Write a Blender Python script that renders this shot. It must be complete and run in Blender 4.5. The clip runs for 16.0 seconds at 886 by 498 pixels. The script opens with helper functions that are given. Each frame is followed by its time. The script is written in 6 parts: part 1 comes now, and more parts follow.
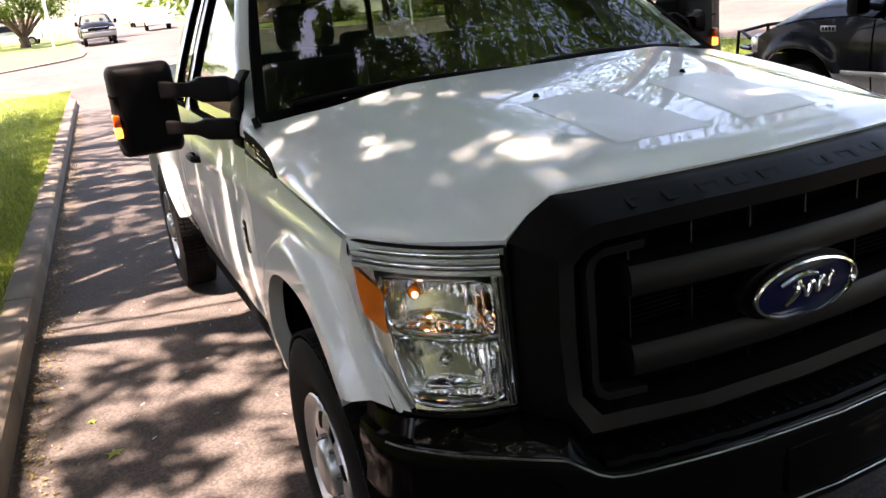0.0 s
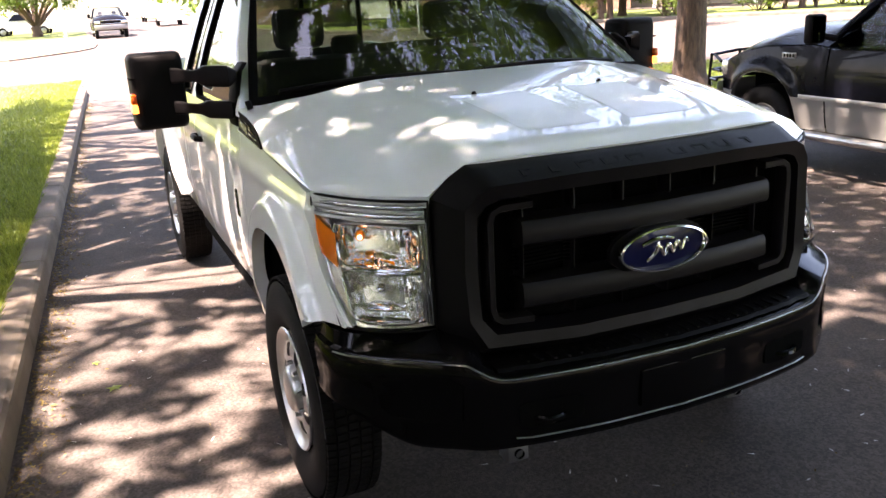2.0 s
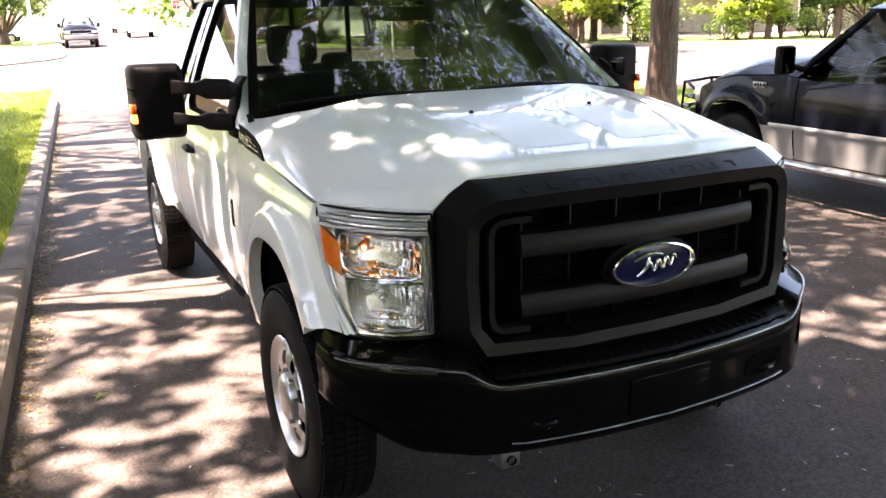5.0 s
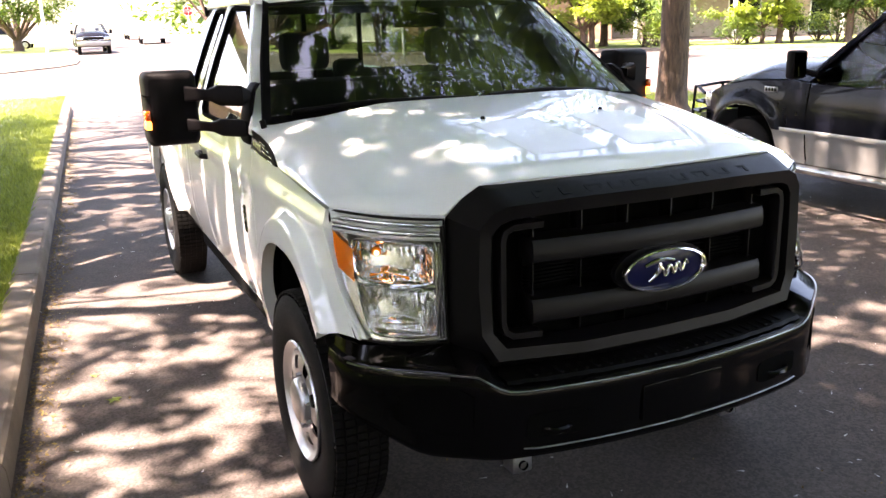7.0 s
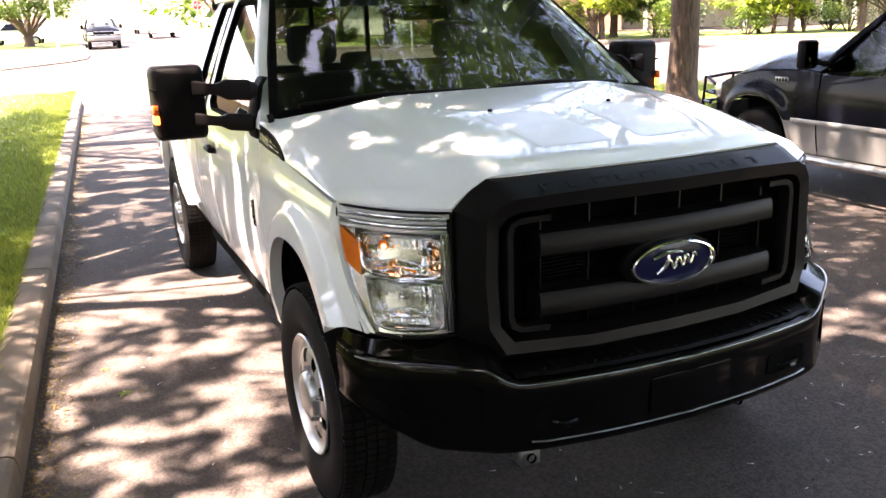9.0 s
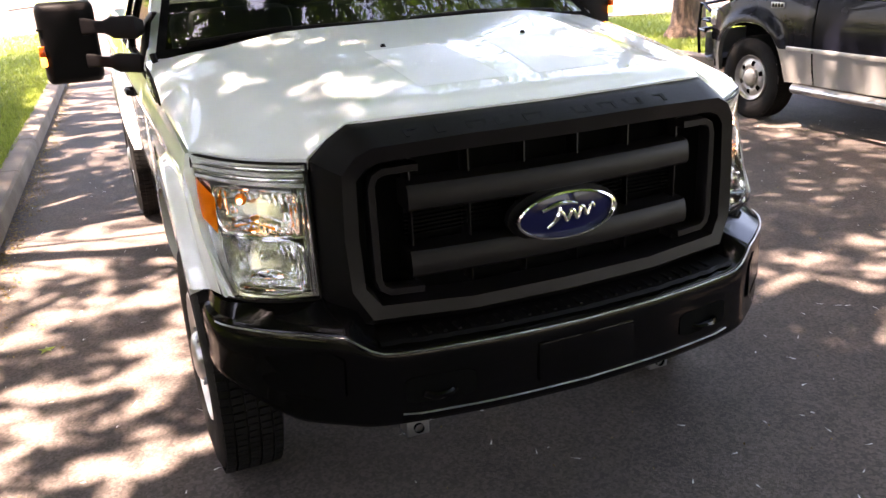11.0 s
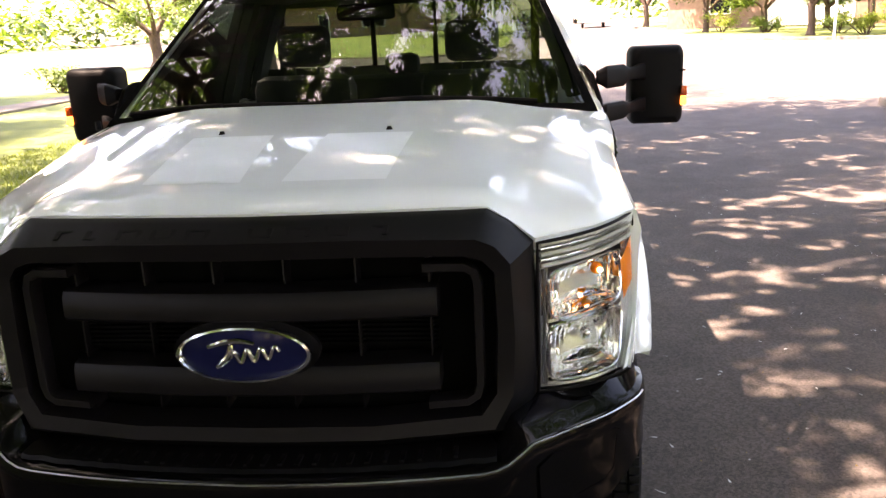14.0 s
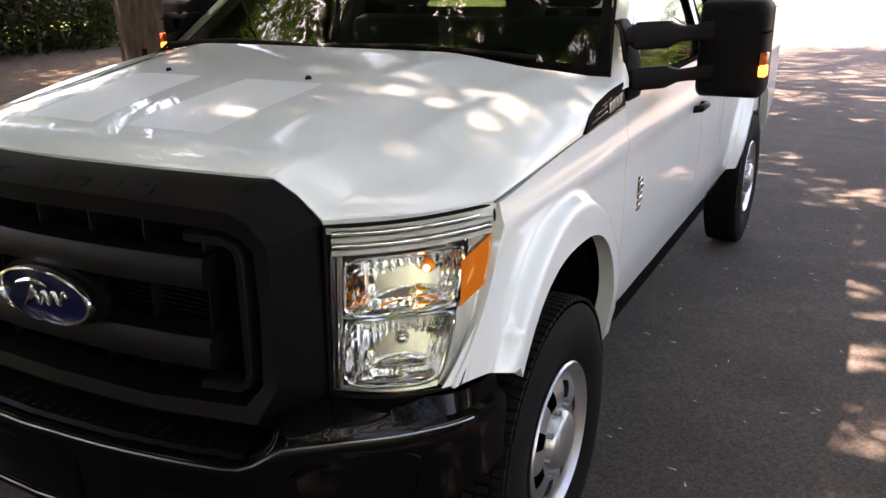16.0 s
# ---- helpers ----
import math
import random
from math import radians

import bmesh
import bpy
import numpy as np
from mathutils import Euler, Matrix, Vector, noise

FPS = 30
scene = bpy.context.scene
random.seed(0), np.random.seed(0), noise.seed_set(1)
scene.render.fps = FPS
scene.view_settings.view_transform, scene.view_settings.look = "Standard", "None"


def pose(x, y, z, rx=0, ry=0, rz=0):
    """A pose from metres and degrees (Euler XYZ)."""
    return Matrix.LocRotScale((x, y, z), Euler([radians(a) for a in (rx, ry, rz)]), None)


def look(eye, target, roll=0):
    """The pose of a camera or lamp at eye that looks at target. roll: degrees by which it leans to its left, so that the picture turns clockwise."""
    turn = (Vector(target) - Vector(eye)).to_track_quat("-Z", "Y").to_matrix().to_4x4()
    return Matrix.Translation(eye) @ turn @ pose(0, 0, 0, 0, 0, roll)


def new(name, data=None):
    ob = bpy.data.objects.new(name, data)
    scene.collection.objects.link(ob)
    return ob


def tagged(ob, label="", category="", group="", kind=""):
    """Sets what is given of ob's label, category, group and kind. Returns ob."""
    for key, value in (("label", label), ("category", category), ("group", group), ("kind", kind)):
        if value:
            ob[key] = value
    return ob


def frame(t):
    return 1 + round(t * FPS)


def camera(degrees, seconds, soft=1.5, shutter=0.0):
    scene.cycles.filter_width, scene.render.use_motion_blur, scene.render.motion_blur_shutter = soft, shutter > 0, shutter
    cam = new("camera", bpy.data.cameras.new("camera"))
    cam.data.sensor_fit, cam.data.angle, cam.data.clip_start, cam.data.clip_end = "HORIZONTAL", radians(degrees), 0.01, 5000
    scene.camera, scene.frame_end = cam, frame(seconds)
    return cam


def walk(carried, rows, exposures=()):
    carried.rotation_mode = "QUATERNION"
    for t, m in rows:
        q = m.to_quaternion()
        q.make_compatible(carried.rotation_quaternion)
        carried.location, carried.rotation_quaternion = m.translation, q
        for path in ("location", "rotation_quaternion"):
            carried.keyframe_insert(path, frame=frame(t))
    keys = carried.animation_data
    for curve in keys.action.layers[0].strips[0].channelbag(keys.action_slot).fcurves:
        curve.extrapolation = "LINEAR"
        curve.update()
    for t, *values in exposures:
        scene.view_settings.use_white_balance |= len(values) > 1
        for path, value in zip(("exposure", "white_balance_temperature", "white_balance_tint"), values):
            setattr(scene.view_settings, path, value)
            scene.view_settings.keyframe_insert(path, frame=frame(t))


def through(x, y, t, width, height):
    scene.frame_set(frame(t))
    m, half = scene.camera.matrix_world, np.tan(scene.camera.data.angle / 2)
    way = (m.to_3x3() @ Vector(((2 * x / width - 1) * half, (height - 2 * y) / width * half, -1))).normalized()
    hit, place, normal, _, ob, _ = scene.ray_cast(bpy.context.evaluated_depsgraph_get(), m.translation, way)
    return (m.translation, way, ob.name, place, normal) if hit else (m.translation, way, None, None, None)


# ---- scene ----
cam = camera(56.0, 16.0)
PATH = [
    (0, (-1.505, -1.361, 1.795), (-0.756, 0.395, 1.198), -6.1),
    (0.5, (-1.552, -1.553, 1.815), (-0.672, 0.152, 1.249), -3.8),
    (1, (-1.504, -1.767, 1.805), (-0.753, 0.013, 1.288), -1.5),
    (1.5, (-1.486, -1.909, 1.814), (-0.794, -0.11, 1.28), -2.6),
    (2, (-1.589, -1.981, 1.802), (-0.834, -0.221, 1.226), -3.2),
    (2.5, (-1.662, -2.018, 1.804), (-0.837, -0.285, 1.245), -1.6),
    (3, (-1.703, -2.028, 1.808), (-0.874, -0.293, 1.255), -1.3),
    (5.5, (-1.726, -2.029, 1.814), (-0.892, -0.291, 1.28), -1.4),
    (6, (-1.726, -2.03, 1.818), (-0.919, -0.285, 1.266), -1.2),
    (6.5, (-1.731, -2.032, 1.815), (-0.915, -0.286, 1.281), -1.6),
    (7, (-1.736, -2.037, 1.816), (-0.923, -0.286, 1.293), -1.6),
    (7.5, (-1.742, -2.037, 1.81), (-0.939, -0.293, 1.25), -0.8),
    (8, (-1.736, -2.033, 1.815), (-0.945, -0.294, 1.222), -1.9),
    (8.5, (-1.738, -2.038, 1.82), (-0.941, -0.281, 1.293), -1.9),
    (11, (-1.198, -1.982, 1.773), (-0.49, -0.24, 1.091), -3.3),
    (11.5, (-0.887, -1.903, 1.765), (-0.21, -0.152, 1.077), -2.0),
    (12, (-0.551, -1.88, 1.798), (0.052, -0.068, 1.202), -5.3),
    (12.5, (-0.257, -1.943, 1.819), (0.147, -0.06, 1.282), -1.5),
    (13, (0.056, -1.901, 1.773), (0.336, 0.003, 1.229), -0.8),
    (13.5, (0.348, -1.813, 1.801), (0.45, 0.117, 1.289), -1.2),
    (14, (0.672, -1.808, 1.776), (0.479, 0.113, 1.252), -2.5),
    (14.5, (0.973, -1.742, 1.762), (0.653, 0.144, 1.178), -3.1),
    (15, (1.22, -1.513, 1.742), (0.731, 0.33, 1.141), -1.3),
    (15.5, (1.433, -1.346, 1.747), (0.744, 0.433, 1.147), -2.6),
    (16, (1.71, -1.197, 1.763), (0.828, 0.48, 1.121), -0.7),
]
walk(cam, [(t, look(eye, target, roll)) for t, eye, target, roll in PATH],
     [(0, 2.78, 7600, 27), (1.5, 3.12, 7650, 28), (3, 3.50, 7650, 28), (8.5, 3.62, 7750, 28), (10.9, 3.82, 8050, 30), (11.6, 4.40, 8200, 30), (12.5, 4.30, 8350, 31), (13.2, 3.85, 8350, 31), (14.0, 3.55, 8600, 31), (15.5, 3.50, 8600, 31), (16, 3.25, 8600, 31)])

# ---- light ----
SUN = Vector((-0.49, 0.015, 1.0)).normalized()
world = bpy.data.worlds.new("sky")
scene.world = world
world.use_nodes = True
wt = world.node_tree
sky = wt.nodes.new("ShaderNodeTexSky")
sky.sky_type, sky.sun_disc = "NISHITA", False
sky.sun_elevation = math.asin(SUN.z)
sky.sun_rotation = math.atan2(SUN.x, SUN.y)
sky.dust_density = 1.8
wt.links.new(sky.outputs[0], wt.nodes["Background"].inputs["Color"])
wt.nodes["Background"].inputs["Strength"].default_value = 0.135
sun = new("sun", bpy.data.lights.new("sun", "SUN"))
sun.data.energy, sun.data.angle, sun.data.color = 5.0, radians(0.65), (1.0, 0.95, 0.87)
sun.matrix_world = look(SUN * 60, (0, 0, 0))

# ---- materials ----
class Nodes:
    """Small shorthand for a node material."""

    def __init__(self, name):
        self.mat = bpy.data.materials.new(name)
        self.mat.use_nodes = True
        self.tree = self.mat.node_tree
        self.bsdf = self.tree.nodes["Principled BSDF"]
        self.out = self.tree.nodes["Material Output"]

    def add(self, kind, **inputs):
        n = self.tree.nodes.new(kind)
        for k, v in inputs.items():
            n.inputs[k.replace("_", " ")].default_value = v
        return n

    def link(self, a, b):
        self.tree.links.new(a, b)

    def coords(self, kind="Object"):
        return self.tree.nodes.new("ShaderNodeTexCoord").outputs[kind]

    def noise(self, scale, detail=4, rough=0.55, where=None):
        n = self.add("ShaderNodeTexNoise", Scale=scale, Detail=detail, Roughness=rough)
        self.link(where or self.coords(), n.inputs["Vector"])
        return n.outputs["Fac"]

    def ramp(self, fac, stops):
        r = self.tree.nodes.new("ShaderNodeValToRGB")
        e = r.color_ramp.elements
        while len(e) < len(stops):
            e.new(0.5)
        for el, (p, c) in zip(e, stops):
            el.position, el.color = p, (*c, 1) if len(c) == 3 else c
        self.link(fac, r.inputs["Fac"])
        return r.outputs["Color"]

    def mix(self, fac, a, b, mode="MIX"):
        m = self.tree.nodes.new("ShaderNodeMix")
        m.data_type, m.blend_type = "RGBA", mode
        for sock, v in ((m.inputs[0], fac), (m.inputs[6], a), (m.inputs[7], b)):
            if isinstance(v, (int, float)):
                sock.default_value = v
            elif isinstance(v, tuple):
                sock.default_value = (*v, 1)
            else:
                self.link(v, sock)
        return m.outputs[2]

    def bump(self, height, strength=0.3, distance=0.01):
        b = self.add("ShaderNodeBump", Strength=strength, Distance=distance)
        self.link(height, b.inputs["Height"])
        self.link(b.outputs["Normal"], self.bsdf.inputs["Normal"])

    def set(self, **values):
        for k, v in values.items():
            self.bsdf.inputs[k.replace("_", " ")].default_value = (*v, 1) if isinstance(v, tuple) and len(v) == 3 else v
        return self


def grained(name, low, high, scale=8.0, rough=0.5, bump=0.15, fine=150.0, distance=0.004, **more):
    """Two scales of variation: broad tone and fine relief."""
    n = Nodes(name)
    broad = n.noise(scale)
    n.link(n.ramp(broad, [(0.3, low), (0.7, high)]), n.bsdf.inputs["Base Color"])
    n.bump(n.noise(fine, 6), bump, distance)
    return n.set(Roughness=rough, **more).mat


def painted(name, low, high, rough=0.28, dust=0.1, coat=1.0):
    """Car paint with a clear coat, faint dust and orange peel."""
    n = Nodes(name)
    n.link(n.ramp(n.noise(3.0, 5), [(0.35, low), (0.7, high)]), n.bsdf.inputs["Base Color"])
    r = n.ramp(n.noise(9.0, 8, 0.7), [(0.35, (rough,) * 3), (0.75, (rough + dust,) * 3)])
    n.link(r, n.bsdf.inputs["Roughness"])
    n.bump(n.noise(160.0, 2), 0.015, 0.001)
    return n.set(Coat_Weight=coat, Coat_Roughness=0.015, Coat_IOR=1.65, Specular_IOR_Level=0.5 if coat == 1.0 else 0.05).mat


def glazing(name, tint, gloss_ior=1.5):
    """A pane: clear with a tint, and a Fresnel gloss."""
    n = Nodes(name)
    clear = n.add("ShaderNodeBsdfTransparent", Color=(*tint, 1))
    shine = n.add("ShaderNodeBsdfGlossy", Color=(1, 1, 1, 1), Roughness=0.0)
    fr = n.add("ShaderNodeFresnel", IOR=gloss_ior)
    m = n.tree.nodes.new("ShaderNodeMixShader")
    n.link(fr.outputs[0], m.inputs[0])
    n.link(clear.outputs[0], m.inputs[1])
    n.link(shine.outputs[0], m.inputs[2])
    n.link(m.outputs[0], n.out.inputs["Surface"])
    return n.mat


def glowing(name, colour, strength):
    n = Nodes(name)
    return n.set(Base_Color=colour, Emission_Color=colour, Emission_Strength=strength, Roughness=0.3).mat


def asphalt_mat():
    n = Nodes("asphalt")
    broad = n.ramp(n.noise(0.35, 5), [(0.3, (0.074, 0.062, 0.057)), (0.7, (0.116, 0.097, 0.089))])
    stone = n.tree.nodes.new("ShaderNodeTexVoronoi")
    stone.inputs["Scale"].default_value = 90.0
    n.link(n.coords(), stone.inputs["Vector"])
    fleck = n.ramp(stone.outputs["Color"], [(0.25, (0.6, 0.6, 0.6)), (0.8, (1.25, 1.22, 1.18))])
    col = n.mix(0.8, broad, fleck, "MULTIPLY")
    patch = n.ramp(n.noise(2.2, 8, 0.65), [(0.42, (0.8, 0.8, 0.8)), (0.62, (1.1, 1.09, 1.08))])
    n.link(n.mix(0.7, col, patch, "MULTIPLY"), n.bsdf.inputs["Base Color"])
    n.bump(n.noise(110.0, 6, 0.7), 0.5, 0.008)
    return n.set(Roughness=0.85, Specular_IOR_Level=0.2).mat


def leaf_mat(name, low, high, through):
    """Leaves: a tone for every leaf, and light that comes through."""
    n = Nodes(name)
    geo = n.tree.nodes.new("ShaderNodeNewGeometry")
    col = n.ramp(geo.outputs["Random Per Island"], [(0.0, low), (1.0, high)])
    n.link(col, n.bsdf.inputs["Base Color"])
    n.set(Roughness=0.45)
    tr = n.add("ShaderNodeBsdfTranslucent")
    n.link(n.mix(1.0, col, through, "MULTIPLY"), tr.inputs["Color"])
    add = n.tree.nodes.new("ShaderNodeMixShader")
    add.inputs[0].default_value = 0.4
    n.link(n.bsdf.outputs[0], add.inputs[1])
    n.link(tr.outputs[0], add.inputs[2])
    n.link(add.outputs[0], n.out.inputs["Surface"])
    return n.mat


def bark_mat():
    n = Nodes("bark")
    w = n.tree.nodes.new("ShaderNodeMapping")
    w.inputs["Scale"].default_value = (9, 9, 1.6)
    n.link(n.coords(), w.inputs["Vector"])
    ridges = n.noise(2.6, 8, 0.7, w.outputs[0])
    n.link(n.ramp(ridges, [(0.3, (0.026, 0.016, 0.011)), (0.7, (0.135, 0.083, 0.056))]), n.bsdf.inputs["Base Color"])
    n.bump(ridges, 0.9, 0.05)
    return n.set(Roughness=0.9).mat


WHITE = painted("white_paint", (0.80, 0.83, 0.80), (0.86, 0.88, 0.855))
# matt white for a reflection that is laid on the bonnet as colour
HOODSHEEN = grained("matt_painted_sheen", (0.80, 0.83, 0.81), (0.87, 0.89, 0.875), rough=0.38, bump=0.03, Coat_Weight=0.35, Coat_Roughness=0.12)
PLASTIC = grained("black_grained_plastic", (0.0046, 0.0041, 0.0045), (0.0062, 0.0054, 0.0058), rough=0.5, fine=700.0, bump=0.2, distance=0.001, Specular_IOR_Level=0.06)
GRILLEBLACK = grained("black_grille_plastic", (0.0020, 0.0018, 0.0019), (0.0030, 0.0026, 0.0028), rough=0.46, fine=700.0, bump=0.2, distance=0.001, Specular_IOR_Level=0.085)
CHARCOAL = grained("charcoal_plastic", (0.0050, 0.0040, 0.0044), (0.0072, 0.0058, 0.0065), rough=0.42, fine=700.0, bump=0.15, distance=0.001, Specular_IOR_Level=0.19)
GLOSSBLACK = painted("gloss_black", (0.002, 0.002, 0.002), (0.0035, 0.003, 0.0035), 0.12, 0.08, 0.14)
GLOSSTRIM = painted("gloss_black_edge", (0.02, 0.02, 0.02), (0.05, 0.05, 0.05), 0.1, 0.05)
# near-black for seals and bands, and painted shade in openings and hollows
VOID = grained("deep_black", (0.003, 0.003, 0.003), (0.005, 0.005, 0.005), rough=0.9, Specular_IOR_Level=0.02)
CHROME = grained("chrome", (0.72, 0.73, 0.75), (0.8, 0.8, 0.82), rough=0.08, bump=0.01, Metallic=1.0)
REFLECTOR = grained("lamp_reflector", (0.80, 0.80, 0.79), (0.92, 0.92, 0.90), rough=0.06, bump=0.03, fine=60.0, Metallic=1.0)
STEEL = grained("brushed_steel", (0.30, 0.30, 0.30), (0.42, 0.42, 0.42), rough=0.38, bump=0.08, Metallic=1.0)
# pale metal that paints the sky's glint along the bumper lips
LIPGLINT = grained("painted_lip_glint", (0.22, 0.22, 0.22), (0.70, 0.70, 0.70), scale=9.0, rough=0.3, bump=0.05, Metallic=1.0)
ALLOY = grained("dull_alloy", (0.24, 0.235, 0.23), (0.34, 0.335, 0.325), rough=0.38, bump=0.06, Metallic=0.8)
SATIN = grained("satin_silver", (0.62, 0.62, 0.60), (0.74, 0.74, 0.72), rough=0.24, bump=0.05, Metallic=0.85)
BEZEL = grained("pale_lamp_bezel", (0.62, 0.62, 0.58), (0.72, 0.72, 0.68), rough=0.2, bump=0.05)
WHEELSTEEL = grained("painted_wheel_steel", (0.46, 0.46, 0.46), (0.58, 0.58, 0.575), rough=0.34, bump=0.08, Metallic=0.88)
RUBBER = grained("tyre_rubber", (0.0042, 0.0040, 0.0039), (0.0095, 0.0088, 0.0085), rough=0.75, bump=0.4, Specular_IOR_Level=0.12)
AMBER = grained("amber_lens", (0.85, 0.20, 0.008), (0.95, 0.27, 0.015), rough=0.12, bump=0.2, fine=90.0, Coat_Weight=1.0)
AMBERGLOW = glowing("lit_amber_lamp", (1.0, 0.30, 0.05), 0.75)
REDAMBER = grained("red_amber_lens", (0.75, 0.085, 0.01), (0.85, 0.11, 0.012), rough=0.15, bump=0.2, fine=90.0, Coat_Weight=1.0)
BULB = glowing("lit_bulb", (1.0, 0.62, 0.35), 0.8)
BADGEBLUE = painted("badge_blue", (0.006, 0.008, 0.036), (0.009, 0.011, 0.052), 0.2, 0.05, 0.25)
GLASS = glazing("tinted_pane", (0.44, 0.51, 0.465), 1.62)
DOORGLASS = glazing("door_pane", (0.74, 0.82, 0.76), 1.45)
DARKGLASS = glazing("dark_tinted_pane", (0.15, 0.18, 0.15), 1.28)
LENS = glazing("clear_lens", (0.96, 0.97, 0.95), 1.45)
CLOTH = grained("dark_grey_cloth", (0.010, 0.010, 0.011), (0.019, 0.0185, 0.019), rough=0.95)
ASPHALT = asphalt_mat()
CONCRETE = grained("concrete", (0.092, 0.071, 0.053), (0.185, 0.150, 0.117), scale=2.5, rough=0.9, bump=0.5, fine=60.0, distance=0.006)
TURF = grained("lawn_soil", (0.10, 0.135, 0.028), (0.18, 0.215, 0.05), scale=1.2, rough=0.95, bump=0.6, fine=40.0, distance=0.03)
GRASS = leaf_mat("grass_blades", (0.13, 0.18, 0.035), (0.32, 0.37, 0.08), (1.0, 1.0, 0.5))
LEAF = leaf_mat("tree_leaves", (0.028, 0.058, 0.014), (0.062, 0.105, 0.028), (1.2, 1.3, 0.55))
BARK = bark_mat()
NAVY = painted("dark_navy_paint", (0.003, 0.0035, 0.006), (0.006, 0.0065, 0.011), 0.2, 0.1, 0.09)
SILVER = painted("silver_paint", (0.17, 0.17, 0.165), (0.22, 0.216, 0.21), 0.3, 0.12)
BRICK = grained("brown_brick", (0.19, 0.11, 0.08), (0.28, 0.17, 0.125), scale=3.0, rough=0.9, bump=0.4, fine=30.0)
TRIM = grained("white_trim", (0.72, 0.71, 0.68), (0.80, 0.79, 0.76), rough=0.6)
ROOFING = grained("roof_shingle", (0.16, 0.13, 0.11), (0.26, 0.21, 0.18), scale=2.0, rough=0.95, bump=0.6, fine=20.0)
BUSHLEAF = leaf_mat("bush_leaves", (0.045, 0.085, 0.016), (0.12, 0.18, 0.035), (1.2, 1.3, 0.5))
DARKLEAF = leaf_mat("hedge_leaves", (0.018, 0.035, 0.008), (0.045, 0.075, 0.018), (1.0, 1.1, 0.4))
LIMELEAF = leaf_mat("lime_leaves", (0.14, 0.20, 0.03), (0.30, 0.36, 0.07), (1.2, 1.3, 0.5))
LITTER = leaf_mat("fallen_leaves", (0.10, 0.062, 0.026), (0.25, 0.19, 0.055), (1.0, 0.9, 0.4))
SIGNRED = painted("sign_red", (0.42, 0.02, 0.02), (0.48, 0.03, 0.025), 0.35, 0.1)
PALEPAINT = painted("pale_car_paint", (0.55, 0.56, 0.57), (0.66, 0.67, 0.68))
MULCH = grained("mulch", (0.07, 0.045, 0.03), (0.15, 0.10, 0.065), scale=6.0, rough=0.95, bump=0.8, fine=35.0, distance=0.03)
TAN = grained("tan_brick", (0.33, 0.26, 0.20), (0.44, 0.36, 0.28), scale=3.0, rough=0.9, bump=0.4, fine=30.0)

# ---- mesh helpers ----
def part(name, bm, mat, parent=None, label="", smooth=True, sharp=40):
    """Link a bmesh as one mesh object, under a thing or a part."""
    bmesh.ops.recalc_face_normals(bm, faces=bm.faces)
    me = bpy.data.meshes.new(name)
    if smooth:
        lim = radians(sharp)
        for e in bm.edges:
            if len(e.link_faces) == 2 and e.calc_face_angle(0.0) > lim:
                e.smooth = False
        for fc in bm.faces:
            fc.smooth = True
    bm.to_mesh(me)
    bm.free()
    for m in mat if isinstance(mat, (list, tuple)) else [mat]:
        me.materials.append(m)
    ob = new(name, me)
    ob.parent = parent
    if label:
        ob["label"] = label
    return ob


def thing(name, label, category, at=(0, 0, 0), turn=0.0, group="", kind=""):
    ob = new(name)
    ob.matrix_world = pose(*at, 0, 0, turn)
    return tagged(ob, label, category, group, kind)


def sheet(bm, rows, thick=0.0):
    """Quads over a grid of points; thick gives it a back."""
    vs = [[bm.verts.new(p) for p in row] for row in rows]
    fs = []
    for a, b in zip(vs, vs[1:]):
        for i in range(len(a) - 1):
            q = [a[i], a[i + 1], b[i + 1], b[i]]
            if len({tuple(round(c, 5) for c in v.co) for v in q}) > 2:
                fs.append(bm.faces.new(q))
    if thick:
        bmesh.ops.recalc_face_normals(bm, faces=fs)
        bmesh.ops.solidify(bm, geom=fs, thickness=thick)
    return fs


def box(bm, lo, hi, bevel=0.0, m=None):
    lo, hi = Vector(lo), Vector(hi)
    mat = Matrix.Translation((lo + hi) / 2) @ Matrix.Diagonal((*(hi - lo), 1))
    r = bmesh.ops.create_cube(bm, size=1.0, matrix=(m or Matrix()) @ mat)
    if bevel:
        es = {e for v in r["verts"] for e in v.link_edges}
        bmesh.ops.bevel(bm, geom=list(es), offset=bevel, segments=2, affect="EDGES", profile=0.5)


def prism(bm, outline, path, closed=True):
    """Skin between copies of an outline: path is a list of functions or matrices that place it."""
    rings = [[bm.verts.new(m @ Vector(p)) for p in outline] for m in path]
    n = len(outline)
    for a, b in zip(rings, rings[1:]):
        for i in range(n if closed else n - 1):
            bm.faces.new([a[i], a[(i + 1) % n], b[(i + 1) % n], b[i]])
    if closed:
        bm.faces.new(rings[0])
        bm.faces.new(rings[-1])


def tube(bm, pts, radii, seg=10, caps=True):
    pts = [Vector(p) for p in pts]
    if isinstance(radii, (int, float)):
        radii = [radii] * len(pts)
    up, rings = Vector((0.3, 0.2, 1)), []
    for i, p in enumerate(pts):
        d = (pts[min(i + 1, len(pts) - 1)] - pts[max(i - 1, 0)]).normalized()
        a = d.cross(up)
        a = (a if a.length > 0.05 else d.cross(Vector((1, 0, 0)))).normalized()
        b = d.cross(a)
        up = a.cross(d)
        rings.append([bm.verts.new(p + radii[i] * (math.cos(k) * a + math.sin(k) * b)) for k in (2 * math.pi * j / seg for j in range(seg))])
    for r, s in zip(rings, rings[1:]):
        for j in range(seg):
            bm.faces.new([r[j], r[(j + 1) % seg], s[(j + 1) % seg], s[j]])
    if caps:
        bm.faces.new(rings[0]), bm.faces.new(rings[-1])


